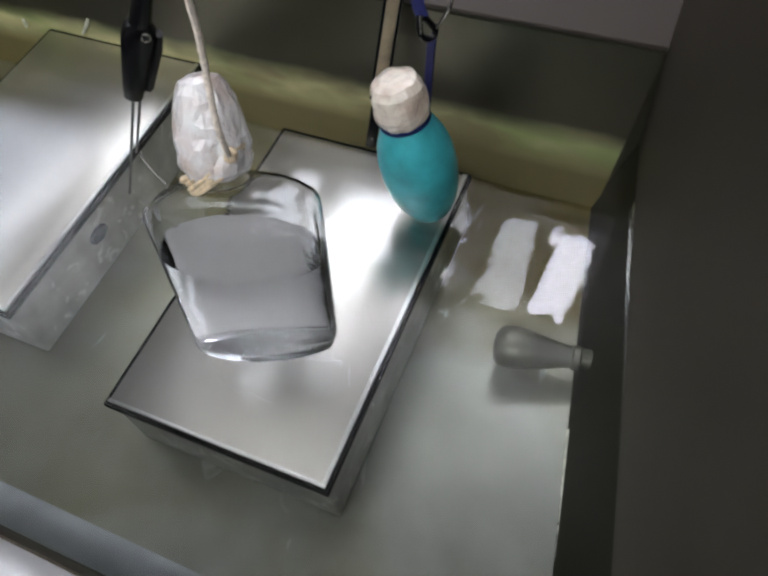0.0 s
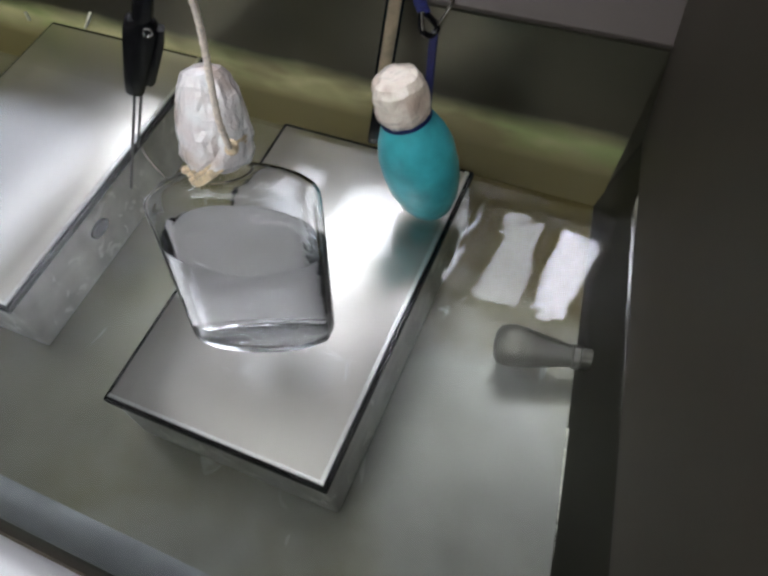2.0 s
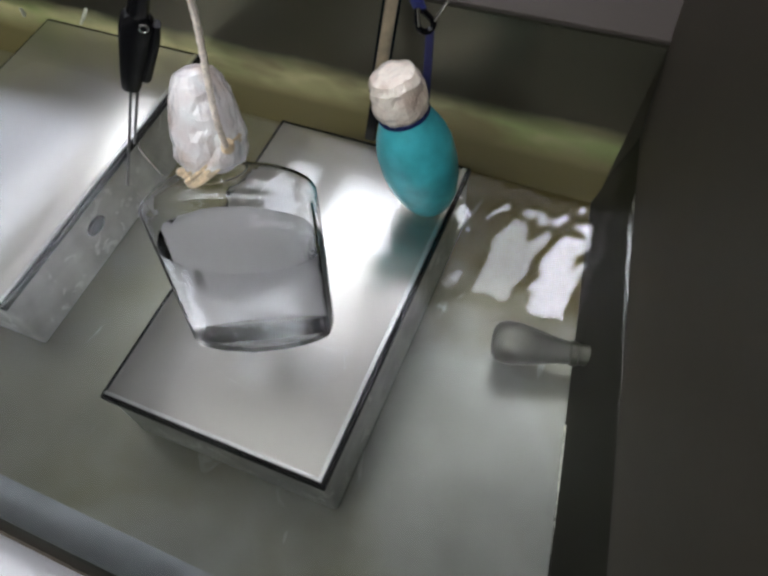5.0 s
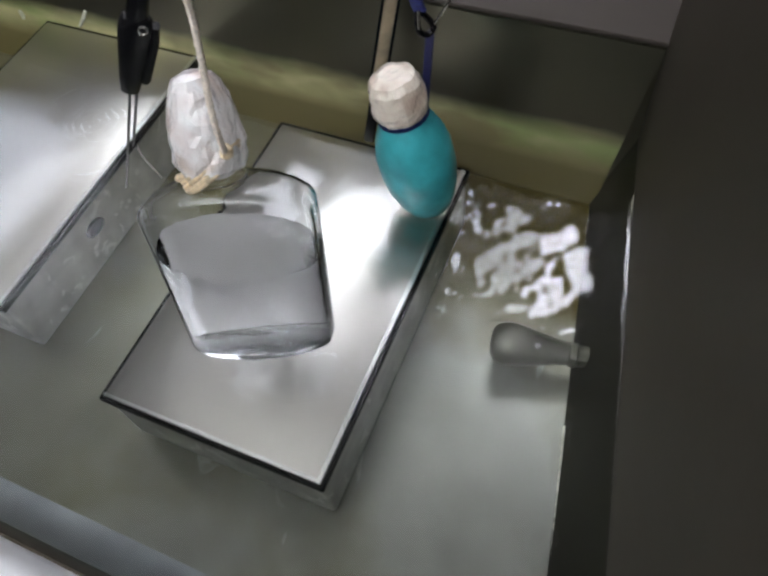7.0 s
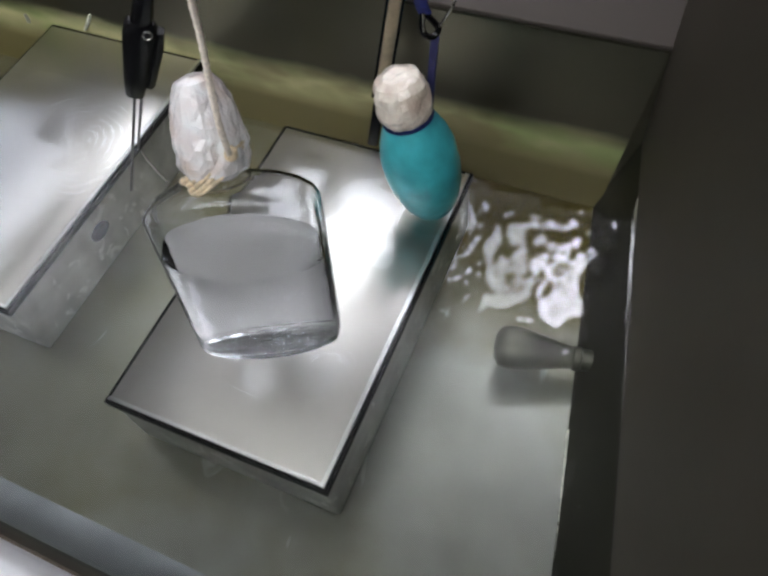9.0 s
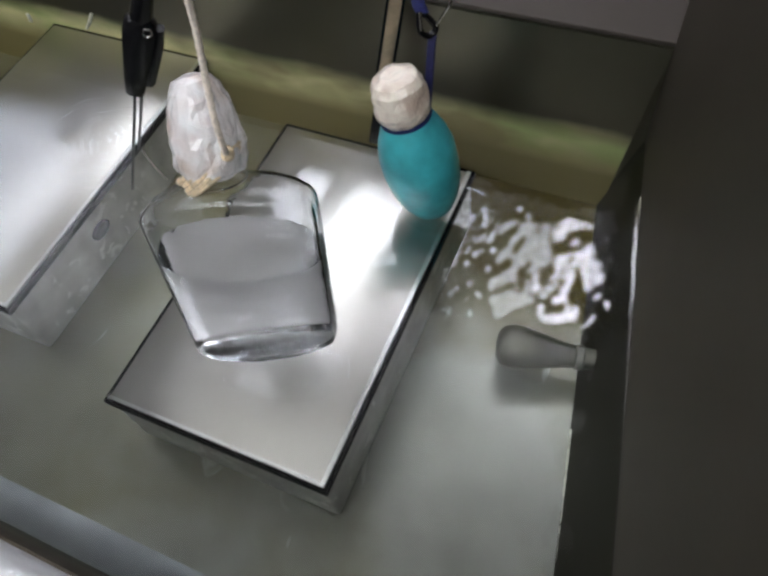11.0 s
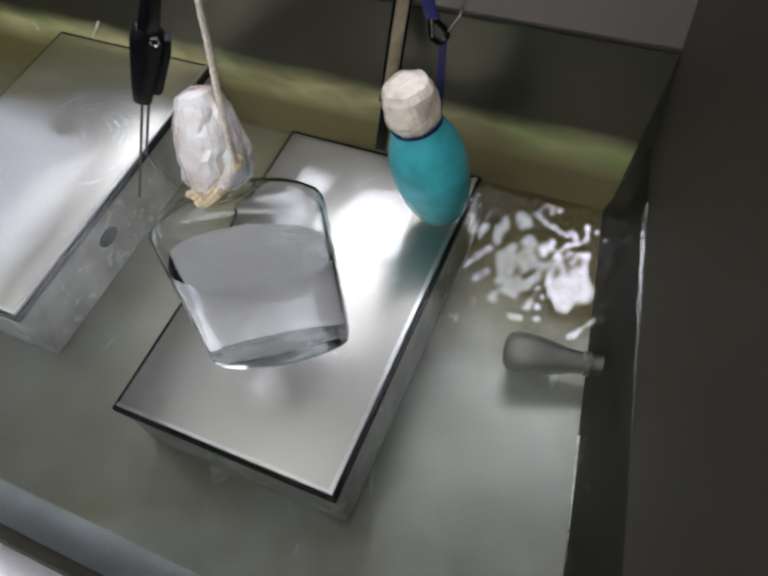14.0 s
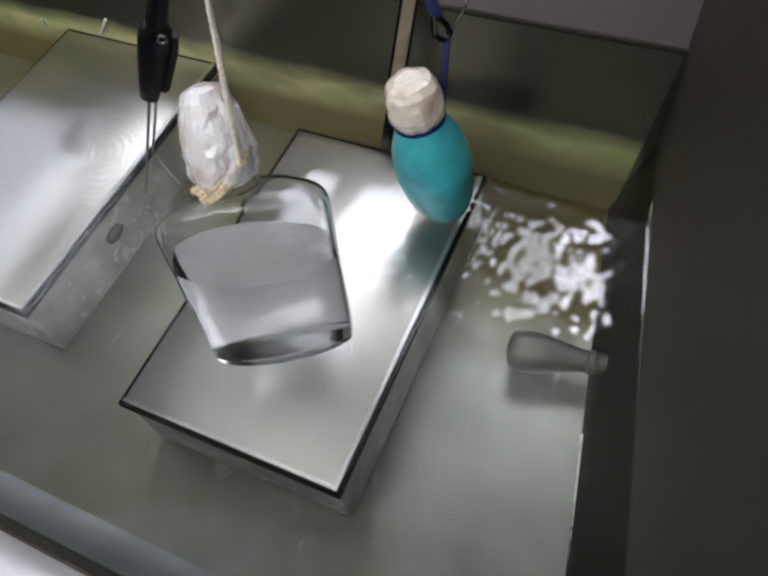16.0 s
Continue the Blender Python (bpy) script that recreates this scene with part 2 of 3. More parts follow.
M_EDGE = plain("polished_edge_metal", (0.86, 0.86, 0.87), 0.30, metal=1.0, vary=0.08)
M_WATER = water_material()
M_GLASS = glass("clear_glass", (0.97, 0.975, 0.98), 1.40, level=0.8, wobble=0.4)
M_LIQUID = glass("clear_liquid", (0.86, 0.87, 0.895), 1.25, wobble=0.14)
M_FILM = film("crumpled_film", (1.0, 0.91, 0.89))
M_FILM_B = film("crumpled_film_beige", (1.0, 0.84, 0.72))
M_TIE = plain("tan_rubber_band", (0.72, 0.57, 0.38), 0.4, vary=0.4, scale=260, bump=0.4)
M_CORD = plain("cream_twine", (0.76, 0.67, 0.57), 0.8, vary=0.2, scale=700, bump=0.3)
# patchy teal tone stands in for reflections on the bottle
M_TEAL = plain("teal_plastic", (0.045, 0.37, 0.41), 0.32, vary=0.32, scale=60, bump=0.12, Coat_Weight=0.6, Coat_Roughness=0.08)
M_NAVY = plain("navy_band", (0.008, 0.016, 0.07), 0.5, Specular_IOR_Level=0.2)
M_BLUE_DARK = plain("dark_blue_webbing", (0.008, 0.010, 0.065), 0.55, vary=0.3, scale=600, bump=0.3)
M_BLUE = plain("blue_webbing", (0.010, 0.016, 0.11), 0.55, vary=0.3, scale=600, bump=0.3)
M_BLACK = plain("black_plastic", (0.005, 0.005, 0.006), 0.25, Specular_IOR_Level=0.25)
M_METAL = plain("bright_wire", (0.62, 0.60, 0.56), 0.25, metal=1.0)
M_PIPE = steel("pipe_steel", (0.11, 0.108, 0.087), (0.20, 0.195, 0.16), 0.42, 0.7, stain=60)
M_ROD = steel("rod_steel", (0.26, 0.275, 0.29), (0.36, 0.38, 0.40), 0.48, 0.75, stain=30)
M_PRONG = plain("dull_prong_metal", (0.20, 0.20, 0.20), 0.35, metal=0.9)
M_WELD = plain("weld_metal", (0.80, 0.80, 0.68), 0.35, metal=0.3, vary=0.3, scale=200)
M_BROWN = plain("brown_wood", (0.22, 0.17, 0.11), 0.55, vary=0.3, scale=120)
M_LAMP_A = glow("lamp_diffuser_cool", (0.86, 0.87, 1.0), 20.0)
M_LAMP_B = glow("lamp_diffuser_warm", (0.885, 0.92, 1.0), 8.5)
M_LAMP_E = edge_faded_glow("lamp_diffuser_soft", (0.86, 0.90, 1.0), 17.5, 0.28)
# diffuser of the fill light added behind the camera
M_LAMP_FILL = glow("fill_diffuser", (0.90, 0.95, 1.0), 10.0)
# diffuser of the light added over the left box
M_LAMP_D = edge_faded_glow("added_diffuser_faded", (0.82, 0.865, 1.0), 6.8, 0.22)
M_HOUSING = plain("white_sheet_metal", (0.7, 0.7, 0.68), 0.4)
M_DECK = plain("grey_brown_sheet_metal", (0.048, 0.038, 0.031), 0.7, vary=0.1, scale=12)
M_ROOM = plain("room_paint", (0.24, 0.215, 0.20), 0.8, scale=3)
M_CEIL = plain("ceiling_paint", (0.74, 0.72, 0.70), 0.85, scale=3)


# ---- mesh helpers ----
def finish(name, bm, material, smooth=True):
    me = bpy.data.meshes.new(name)
    bmesh.ops.recalc_face_normals(bm, faces=bm.faces)
    bm.to_mesh(me)
    bm.free()
    me.materials.append(material)
    if smooth:
        for p in me.polygons:
            p.use_smooth = True
        me.set_sharp_from_angle(angle=radians(38))
    return me


def part(name, bm, material, parent, label="", smooth=True):
    ob = new(name, finish(name, bm, material, smooth))
    ob.parent = parent
    return tagged(ob, label) if label else ob


def thing(name, label, category, m=None, group=""):
    ob = new(name)
    ob.empty_display_size = 0.02
    if m is not None:
        ob.matrix_basis = m
    return tagged(ob, label, category, group)


def box_bm(x0, x1, y0, y1, z0, z1, bevel=0.0, seg=2):
    bm = bmesh.new()
    bmesh.ops.create_cube(bm, size=1)
    for v in bm.verts:
        v.co = ((x0 + x1) / 2 + v.co.x * (x1 - x0), (y0 + y1) / 2 + v.co.y * (y1 - y0), (z0 + z1) / 2 + v.co.z * (z1 - z0))
    if bevel:
        bmesh.ops.bevel(bm, geom=list(bm.edges), offset=bevel, segments=seg, affect="EDGES", profile=0.5)
    return bm


def prism_bm(corners, z0, z1):
    bm = bmesh.new()
    lo = [bm.verts.new((x, y, z0)) for x, y in corners]
    hi = [bm.verts.new((x, y, z1)) for x, y in corners]
    bm.faces.new(lo[::-1]), bm.faces.new(hi)
    n = len(corners)
    for i in range(n):
        j = (i + 1) % n
        bm.faces.new((lo[i], lo[j], hi[j], hi[i]))
    return bm


def loft_bm(rings, close_start=True, close_end=True):
    bm = bmesh.new()
    vs = [[bm.verts.new(p) for p in ring] for ring in rings]
    n = len(vs[0])
    for a, b in zip(vs, vs[1:]):
        for i in range(n):
            j = (i + 1) % n
            bm.faces.new((a[i], a[j], b[j], b[i]))
    if close_start:
        bm.faces.new(vs[0][::-1])
    if close_end:
        bm.faces.new(vs[-1])
    return bm


def tube_bm(points, radius, n=10, taper=None):
    """A round tube along points."""
    pts = [Vector(p) for p in points]
    rings = []
    side = None
    for i, p in enumerate(pts):
        d = (pts[min(i + 1, len(pts) - 1)] - pts[max(i - 1, 0)]).normalized()
        if side is None:
            side = d.orthogonal().normalized()
        side = (side - d * side.dot(d)).normalized()
        up = d.cross(side)
        r = radius * (taper[i] if taper else 1)
        rings.append([p + (side * math.cos(2 * math.pi * k / n) + up * math.sin(2 * math.pi * k / n)) * r for k in range(n)])
    return loft_bm(rings)


def curve_points(controls, steps=8):
    """Points of a smooth line through the controls."""
    c = [Vector(p) for p in controls]
    c = [2 * c[0] - c[1]] + c + [2 * c[-1] - c[-2]]
    out = []
    for i in range(1, len(c) - 2):
        for k in range(steps):
            t = k / steps
            a, b, d, e = c[i - 1], c[i], c[i + 1], c[i + 2]
            out.append(0.5 * (2 * b + (d - a) * t + (2 * a - 5 * b + 4 * d - e) * t * t + (3 * b - a - 3 * d + e) * t ** 3))
    out.append(c[-2])
    return out


# ---- the bath, let into a bench ----
FLOOR_Z, WATER_Z, BOX_Z, SLIDE = -0.008, 0.05, 0.04, 0.345
BACK_Y, FRONT_Y, LEFT_X, RIM_Z = 0.292, -0.007, -0.60, 0.112
R_FAR, R_NEAR = (0.001, 0.292), (0.055, -0.006)


def bath():
    floor = new("floor", finish("floor", prism_bm([(LEFT_X - 0.02, FRONT_Y - 0.02), (0.09, FRONT_Y - 0.02), (0.05, BACK_Y + 0.02), (LEFT_X - 0.02, BACK_Y + 0.02)], -0.02, FLOOR_Z), M_FLOOR, False))
    tagged(floor, "dull grey-green stained stainless steel bath floor under water", "floor", kind="structure")
    wall = new("wall_back", finish("wall_back", box_bm(LEFT_X - 0.03, 0.06, BACK_Y, BACK_Y + 0.40, -0.02, RIM_Z, 0.002), M_BACK))
    tagged(wall, "stainless steel back wall of the bath, shade in its colour, let into a bench", "wall", kind="structure")
    # side wall: leans outward below the water line, upright above it
    prof = [(-0.0175, -0.02), (-0.0165, FLOOR_Z), (0.0, WATER_Z), (0.0, 0.30), (0.03, 0.30), (0.03, -0.02)]
    bm = loft_bm([[(R_FAR[0] + px, R_FAR[1], pz) for px, pz in prof], [(R_NEAR[0] + px, R_NEAR[1] - 0.03, pz) for px, pz in prof]])
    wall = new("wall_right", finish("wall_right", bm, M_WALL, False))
    tagged(wall, "brushed stainless steel side wall of the bath, shade in its colour", "wall", kind="structure")
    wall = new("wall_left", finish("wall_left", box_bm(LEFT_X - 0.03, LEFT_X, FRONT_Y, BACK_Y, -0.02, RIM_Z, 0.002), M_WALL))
    tagged(wall, "brushed stainless steel side wall of the bath, shade in its colour", "wall", kind="structure")
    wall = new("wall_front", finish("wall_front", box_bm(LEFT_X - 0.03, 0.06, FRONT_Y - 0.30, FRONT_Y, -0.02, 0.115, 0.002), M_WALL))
    tagged(wall, "steel front wall of the bath, shade in its colour", "wall", kind="structure")
    rim = new("front_rim", finish("front_rim", box_bm(LEFT_X - 0.03, 0.06, FRONT_Y - 0.30, FRONT_Y - 0.001, 0.115, 0.145, 0.010, 8), M_RIM))
    tagged(rim, "bright rounded rim along the front of the bath", "rim", kind="structure")
    # the floor runs up into the front wall in a hollow curve
    arc = [(0.020 - 0.0268 * math.sin(a), FLOOR_Z - 0.002 + 0.0005 + 0.024 * (1 - math.cos(a))) for a in [k * math.pi / 32 for k in range(17)]]
    bm = loft_bm([[(x, y, z) for y, z in arc] + [(x, FRONT_Y - 0.004, -0.015)] for x in (LEFT_X, 0.045)])
    cove = new("floor_cove", finish("floor_cove", bm, M_ROD))
    tagged(cove, "blue-grey hollow curve from bath floor to front wall", "cove", kind="structure")
    deck = new("deck_back", finish("deck_back", box_bm(LEFT_X - 0.5, 0.03, BACK_Y - 0.002, BACK_Y + 0.9, RIM_Z, RIM_Z + 0.003, 0.001), M_DECK))
    tagged(deck, "grey-brown flat sheet metal deck behind the bath", "deck", kind="structure")
    # lime scale below the water line on the back wall, its upper edge uneven
    n = 90
    x0, x1 = LEFT_X + 0.001, -0.0125
    lo, hi = [], []
    bm = bmesh.new()
    for i in range(n + 1):
        x = x0 + (x1 - x0) * i / n
        xt = x0 + (0.0008 - x0) * i / n
        top = RIM_Z - 0.001
        lo.append((bm.verts.new((x, BACK_Y - 0.004, FLOOR_Z)), bm.verts.new((x, BACK_Y + 0.001, FLOOR_Z))))
        hi.append((bm.verts.new((xt, BACK_Y - 0.0008, top - 0.001)), bm.verts.new((xt, BACK_Y + 0.001, top))))
    for i in range(n):
        bm.faces.new((lo[i][0], lo[i + 1][0], hi[i + 1][0], hi[i][0]))
        bm.faces.new((hi[i][0], hi[i + 1][0], hi[i + 1][1], hi[i][1]))
        bm.faces.new((lo[i][1], hi[i][1], hi[i + 1][1], lo[i + 1][1]))
    ob = new("scale_deposit", finish("scale_deposit", bm, M_SCALE))
    tagged(ob, "yellow-green lime scale on the back wall below the water line", "deposit", kind="structure")


def slivers():
    """Short pale slivers of loose scale stuck to the back wall."""
    for a, b, r in (((-0.3819, 0.2890, 0.0395), (-0.3694, 0.2890, 0.0542), 0.0012), ((-0.4364, 0.2890, 0.0340), (-0.4355, 0.2890, 0.0409), 0.0015)):
        pts = curve_points([Vector(a), (Vector(a) + Vector(b)) / 2 + Vector((0.0006, 0, 0)), Vector(b)], 4)
        ob = new("scale_sliver", finish("scale_sliver", tube_bm(pts, r, 7, [0.6 + 0.5 * math.sin(0.35 + 2.4 * i / (len(pts) - 1)) for i in range(len(pts))]), M_WELD))
        tagged(ob, "short pale sliver of loose scale on the back wall", "debris", group="slivers on the back wall")


def wall_x(y):
    """The side wall's line at the water level."""
    return R_FAR[0] + (R_NEAR[0] - R_FAR[0]) * (BACK_Y - y) / (BACK_Y - FRONT_Y)


def water_edge():
    """The water's curved rim where it climbs the side wall, and the weld bead along the floor."""
    prof = [(0.0034 * math.cos(a) - 0.0034, 0.0028 * (1 - math.sin(a))) for a in [k * math.pi / 16 for k in range(9)]]
    rings = []
    for k in range(61):
        y = FRONT_Y + (BACK_Y - FRONT_Y) * k / 60
        s = (1 + 0.25 * noise.noise((y * 60, 1, 0))) * min(1, max(0.12, (0.262 - y) / 0.02))
        rings.append([(wall_x(y) + px * s + 0.0003, y, WATER_Z - 0.0003 + pz * s) for px, pz in prof])
    bm = bmesh.new()
    vs = [[bm.verts.new(p) for p in r] for r in rings]
    for a, b in zip(vs, vs[1:]):
        for i in range(len(a) - 1):
            bm.faces.new((a[i], a[i + 1], b[i + 1], b[i]))
    ob = new("water_edge", finish("water_edge", bm, M_WATER))
    ob.visible_shadow = False
    tagged(ob, "thin curved rim of water against the side wall", "water", kind="structure")
    pts = [(wall_x(y) - 0.0184 + 0.0004 * noise.noise((y * 90, 0, 5)), y, FLOOR_Z + 0.0010) for y in [FRONT_Y + 0.15 * k / 80 for k in range(81)]]
    ob = new("weld_bead", finish("weld_bead", tube_bm(pts, 0.0012, 6, [1 + 0.35 * noise.noise((k * 0.7, 3, 0)) for k in range(81)]), M_WELD))
    tagged(ob, "thin pale weld bead along the foot of the side wall", "weld", kind="structure")
    pts = [(wall_x(y) - 0.0154, y, FLOOR_Z + 0.0014) for y in [FRONT_Y + 0.29 * k / 80 for k in range(81)]]
    ob = new("floor_joint", finish("floor_joint", tube_bm(pts, 0.0011, 6, [1 + 0.3 * noise.noise((k * 0.4, 8, 0)) for k in range(81)]), M_SEAM))
    tagged(ob, "dark grimy joint between bath floor and side wall", "joint", kind="structure")


def bottle_meniscus(cx, cy):
    """Water drawn up in an uneven collar where the teal bottle dips in."""
    rings = []
    for k in range(13):
        q = k / 12
        ring = []
        for i in range(64):
            a = 2 * math.pi * i / 64
            u = 1 + 0.30 * noise.noise((math.cos(a) * 2.2, math.sin(a) * 2.2, 4))
            r = 0.0080 + 0.0100 * q * u
            lift = 0.0024 * (1 - q) ** 2 + 0.0007 * math.sin(9.0 * q + 2 * math.sin(2 * a)) * (1 - q) * q * 4 * noise.noise((math.cos(a) * 3, math.sin(a) * 3, 9))
            ring.append((cx + r * math.cos(a), cy + r * math.sin(a), WATER_Z + 0.0001 + lift))
        rings.append(ring)
    ob = new("water_collar", finish("water_collar", loft_bm(rings, False, False), M_WATER))
    ob.visible_shadow = False
    tagged(ob, "uneven collar of water drawn up round the teal bottle", "water", kind="structure")


def room():
    for name, c in (("wall_north", (-2.6, 2.2, 2.0, 2.1)), ("wall_south", (-2.6, 2.2, -2.1, -2.0)), ("wall_west", (-2.7, -2.6, -2.1, 2.1)), ("wall_east", (2.2, 2.3, -2.1, 2.1))):
        ob = new(name, finish(name, box_bm(*c, -0.95, 1.75), M_ROOM, False))
        tagged(ob, "plain painted wall of the work room", "wall", kind="structure")
    ob = new("ceiling", finish("ceiling", box_bm(-2.7, 2.3, -2.1, 2.1, 1.75, 1.85), M_CEIL, False))
    tagged(ob, "plain pale ceiling of the work room", "ceiling", kind="structure")
    ob = new("room_floor", finish("room_floor", box_bm(-2.7, 2.3, -2.1, 2.1, -1.0, -0.95), M_ROOM, False))
    tagged(ob, "plain floor of the work room", "floor", kind="structure")


def ceiling_lamp():
    lamp = thing("ceiling_light", "long hanging light with white glowing diffuser panels", "ceiling light", pose(0, 0, LAMP_Z))
    for y in (0.915, 1.255):
        part("rail", box_bm(-1.16, -0.01, y - 0.012, y + 0.012, -0.01, 0.03, 0.003), M_HOUSING, lamp)
    for x in (-1.1, -0.6, -0.08):
        for y in (0.915, 1.255):
            part("hanger", tube_bm([(x, y, 0.02), (x, y, 1.75 - LAMP_Z + 0.002)], 0.004, 8), M_METAL, lamp)
    x = -0.040
    for k, (wd, gap) in enumerate([(0.090, 0.045), (0.11, 0.08), (0.08, 0.07)] + [(0.28, 0.03), (0.14, 0.03)]):
        part("diffuser", box_bm(x - wd, x, 0.93, 1.21, -0.008, 0.003, 0.003), (M_LAMP_A, M_LAMP_B, M_LAMP_E, M_LAMP_E, M_LAMP_E)[k], lamp)
        x -= wd + gap


def added_lamp_side():
    """Added unseen light that brightens the lid of the left box."""
    lamp = thing("ceiling_light", "added short hanging light with a dim edge-faded diffuser", "ceiling light", pose(0, 0, LAMP_Z))
    for y in (0.325, 1.215):
        part("rail", box_bm(-2.26, -1.54, y - 0.012, y + 0.012, -0.01, 0.03, 0.003), M_HOUSING, lamp)
        for x in (-2.15, -1.65):
            part("hanger", tube_bm([(x, y, 0.02), (x, y, 1.75 - LAMP_Z + 0.002)], 0.004, 8), M_METAL, lamp)
    part("diffuser", box_bm(-2.24, -1.56, 0.34, 1.20, -0.008, 0.003, 0.003), M_LAMP_D, lamp)


def fill_lamp_back():
    """Added unseen fill light behind the camera, brightening front faces and the back wall."""
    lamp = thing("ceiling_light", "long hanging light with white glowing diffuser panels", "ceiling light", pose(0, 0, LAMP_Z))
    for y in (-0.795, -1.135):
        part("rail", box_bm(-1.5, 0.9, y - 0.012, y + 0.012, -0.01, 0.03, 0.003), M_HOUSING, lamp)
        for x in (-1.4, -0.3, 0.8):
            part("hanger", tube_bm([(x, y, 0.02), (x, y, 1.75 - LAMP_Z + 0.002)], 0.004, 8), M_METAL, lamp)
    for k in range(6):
        part("diffuser", box_bm(-1.48 + 0.4 * k, -1.11 + 0.4 * k, -1.12, -0.81, -0.008, 0.003, 0.003), M_LAMP_FILL, lamp)


def added_lamp_far():
    """Added unseen light beyond the bench, to strengthen shadows towards the camera."""
    lamp = thing("ceiling_light", "long hanging light with white glowing diffuser panels", "ceiling light", pose(0, 0, LAMP_Z))
    for y in (1.625, 1.945):
        part("rail", box_bm(-1.3, -0.49, y - 0.012, y + 0.012, -0.01, 0.03, 0.003), M_HOUSING, lamp)
        for x in (-1.2, -0.6):
            part("hanger", tube_bm([(x, y, 0.02), (x, y, 1.75 - LAMP_Z + 0.002)], 0.004, 8), M_METAL, lamp)
    for k in range(2):
        part("diffuser", box_bm(-1.28 + 0.4 * k, -0.91 + 0.4 * k, 1.64, 1.93, -0.008, 0.003, 0.003), M_LAMP_B, lamp)


def water():
    """One sheet of water whose wave train travels: a calm stretch first, a choppy one behind it."""
    step = 0.0013
    xs = np.arange(LEFT_X - 0.01, 0.07, step)
    ys = np.arange(FRONT_Y - 0.025, 0.68, step)
    x, y = np.meshgrid(xs, ys)
    rng = np.random.RandomState(5)

    def waves(count, long_, short, spread, heading):
        h = np.zeros_like(x)
        for _ in range(count):
            lam = long_ * (short / long_) ** rng.rand()
            a = radians(heading + spread * (rng.rand() - 0.5))
            k = 2 * math.pi / lam
            h += lam * np.sin(k * (math.cos(a) * x + math.sin(a) * y) + 6.283 * rng.rand())
        return h / count ** 0.5

    rough = 1 / (1 + np.exp(-(y - 0.325) / 0.012))
    right = 1 / (1 + np.exp(-(x + 0.105) / 0.012))
    calm = waves(6, 0.05, 0.02, 70, -15) * (0.0003 + 0.0010 * right) + waves(8, 0.011, 0.006, 160, -20) * (0.0002 + 0.0007 * right)
    chop = waves(10, 0.034, 0.016, 360, 20) * (0.0004 + 0.0024 * right) + waves(14, 0.013, 0.006, 360, 20) * (0.0003 + 0.0031 * right)
    h = calm * (1 - rough) + chop * rough
    # rings on the shallow water over the box at the back
    cx, cy = -0.302, 0.196 + SLIDE
    ang = np.arctan2(y - cy, x - cx)
    r = np.hypot(x - cx, (y - cy) * 1.1) * (1 + 0.05 * np.sin(3 * ang + 1) + 0.03 * np.sin(7 * ang))
    h += rough * 0.00028 * np.sin(r * 2 * math.pi / 0.0050) * np.exp(-((r - 0.010) / 0.026) ** 2) * (0.55 + 0.45 * np.sin(5 * ang + 190 * r)) + rough * (1 - right) * waves(8, 0.006, 0.004, 200, 60) * 0.0014 * np.exp(-(r / 0.03) ** 2)
    # small splash rings where the teal bottle dips in
    r = np.hypot(x + 0.083, y - 0.212)
    h += 0.00003 * np.sin(r * 2 * math.pi / 0.007) * np.exp(-((r - 0.015) / 0.006) ** 2)
    r = np.hypot(x + 0.083, y - 0.212 - SLIDE)
    h += 0.00005 * np.sin(r * 2 * math.pi / 0.007) * np.exp(-((r - 0.017) / 0.009) ** 2)
    ny, nx = x.shape
    v = np.stack([x.ravel(), y.ravel(), h.ravel()], 1)
    a = (np.arange(ny - 1)[:, None] * nx + np.arange(nx - 1)[None, :]).ravel()
    f = np.stack([a, a + 1, a + nx + 1, a + nx], 1)
    me = bpy.data.meshes.new("water")
    me.from_pydata(v.tolist(), [], f.tolist())
    me.materials.append(M_WATER)
    me.shade_smooth()
    ob = new("water", me)
    ob.location.z = WATER_Z
    ob.visible_shadow = False
    return tagged(ob, "clear slightly yellow-green water with travelling ripples", "water", kind="structure")


# ---- the two steel boxes ----
def steel_box(label, w, d, m):
    """A sealed box of folded steel with a lid plate over a black gasket; the origin is at its near left corner on the floor."""
    ob = thing("steel_box", label, "metal box", m, group="sealed boxes in the bath")
    part("body", box_bm(0.001, w - 0.001, 0.001, d - 0.001, FLOOR_Z, BOX_Z - 0.003, 0.002, 3), M_SIDE, ob)
    part("gasket", box_bm(-0.0008, w + 0.0008, -0.0008, d + 0.0008, BOX_Z - 0.0050, BOX_Z - 0.0008, 0.0008), M_SEAM, ob, "black gasket under the lid")
    e = 0.0013
    # strips added on the near and right edges only, for the highlight line there
    for c in ((e, w - e, e, e + 0.0017), (w - e - 0.0024, w - e, e + 0.0018, d - e)):
        part("highlight_strip", box_bm(*c, BOX_Z - 0.0030, BOX_Z + 0.0003, 0.0002, 2), M_EDGE, ob, "polished steel strip added for the lid's edge highlight")
    part("lid", box_bm(0.0016, w - 0.0036, 0.0028, d - 0.0018, BOX_Z - 0.0050, BOX_Z, 0.0006, 2), M_BOX, ob, "bright brushed steel lid")
    return ob


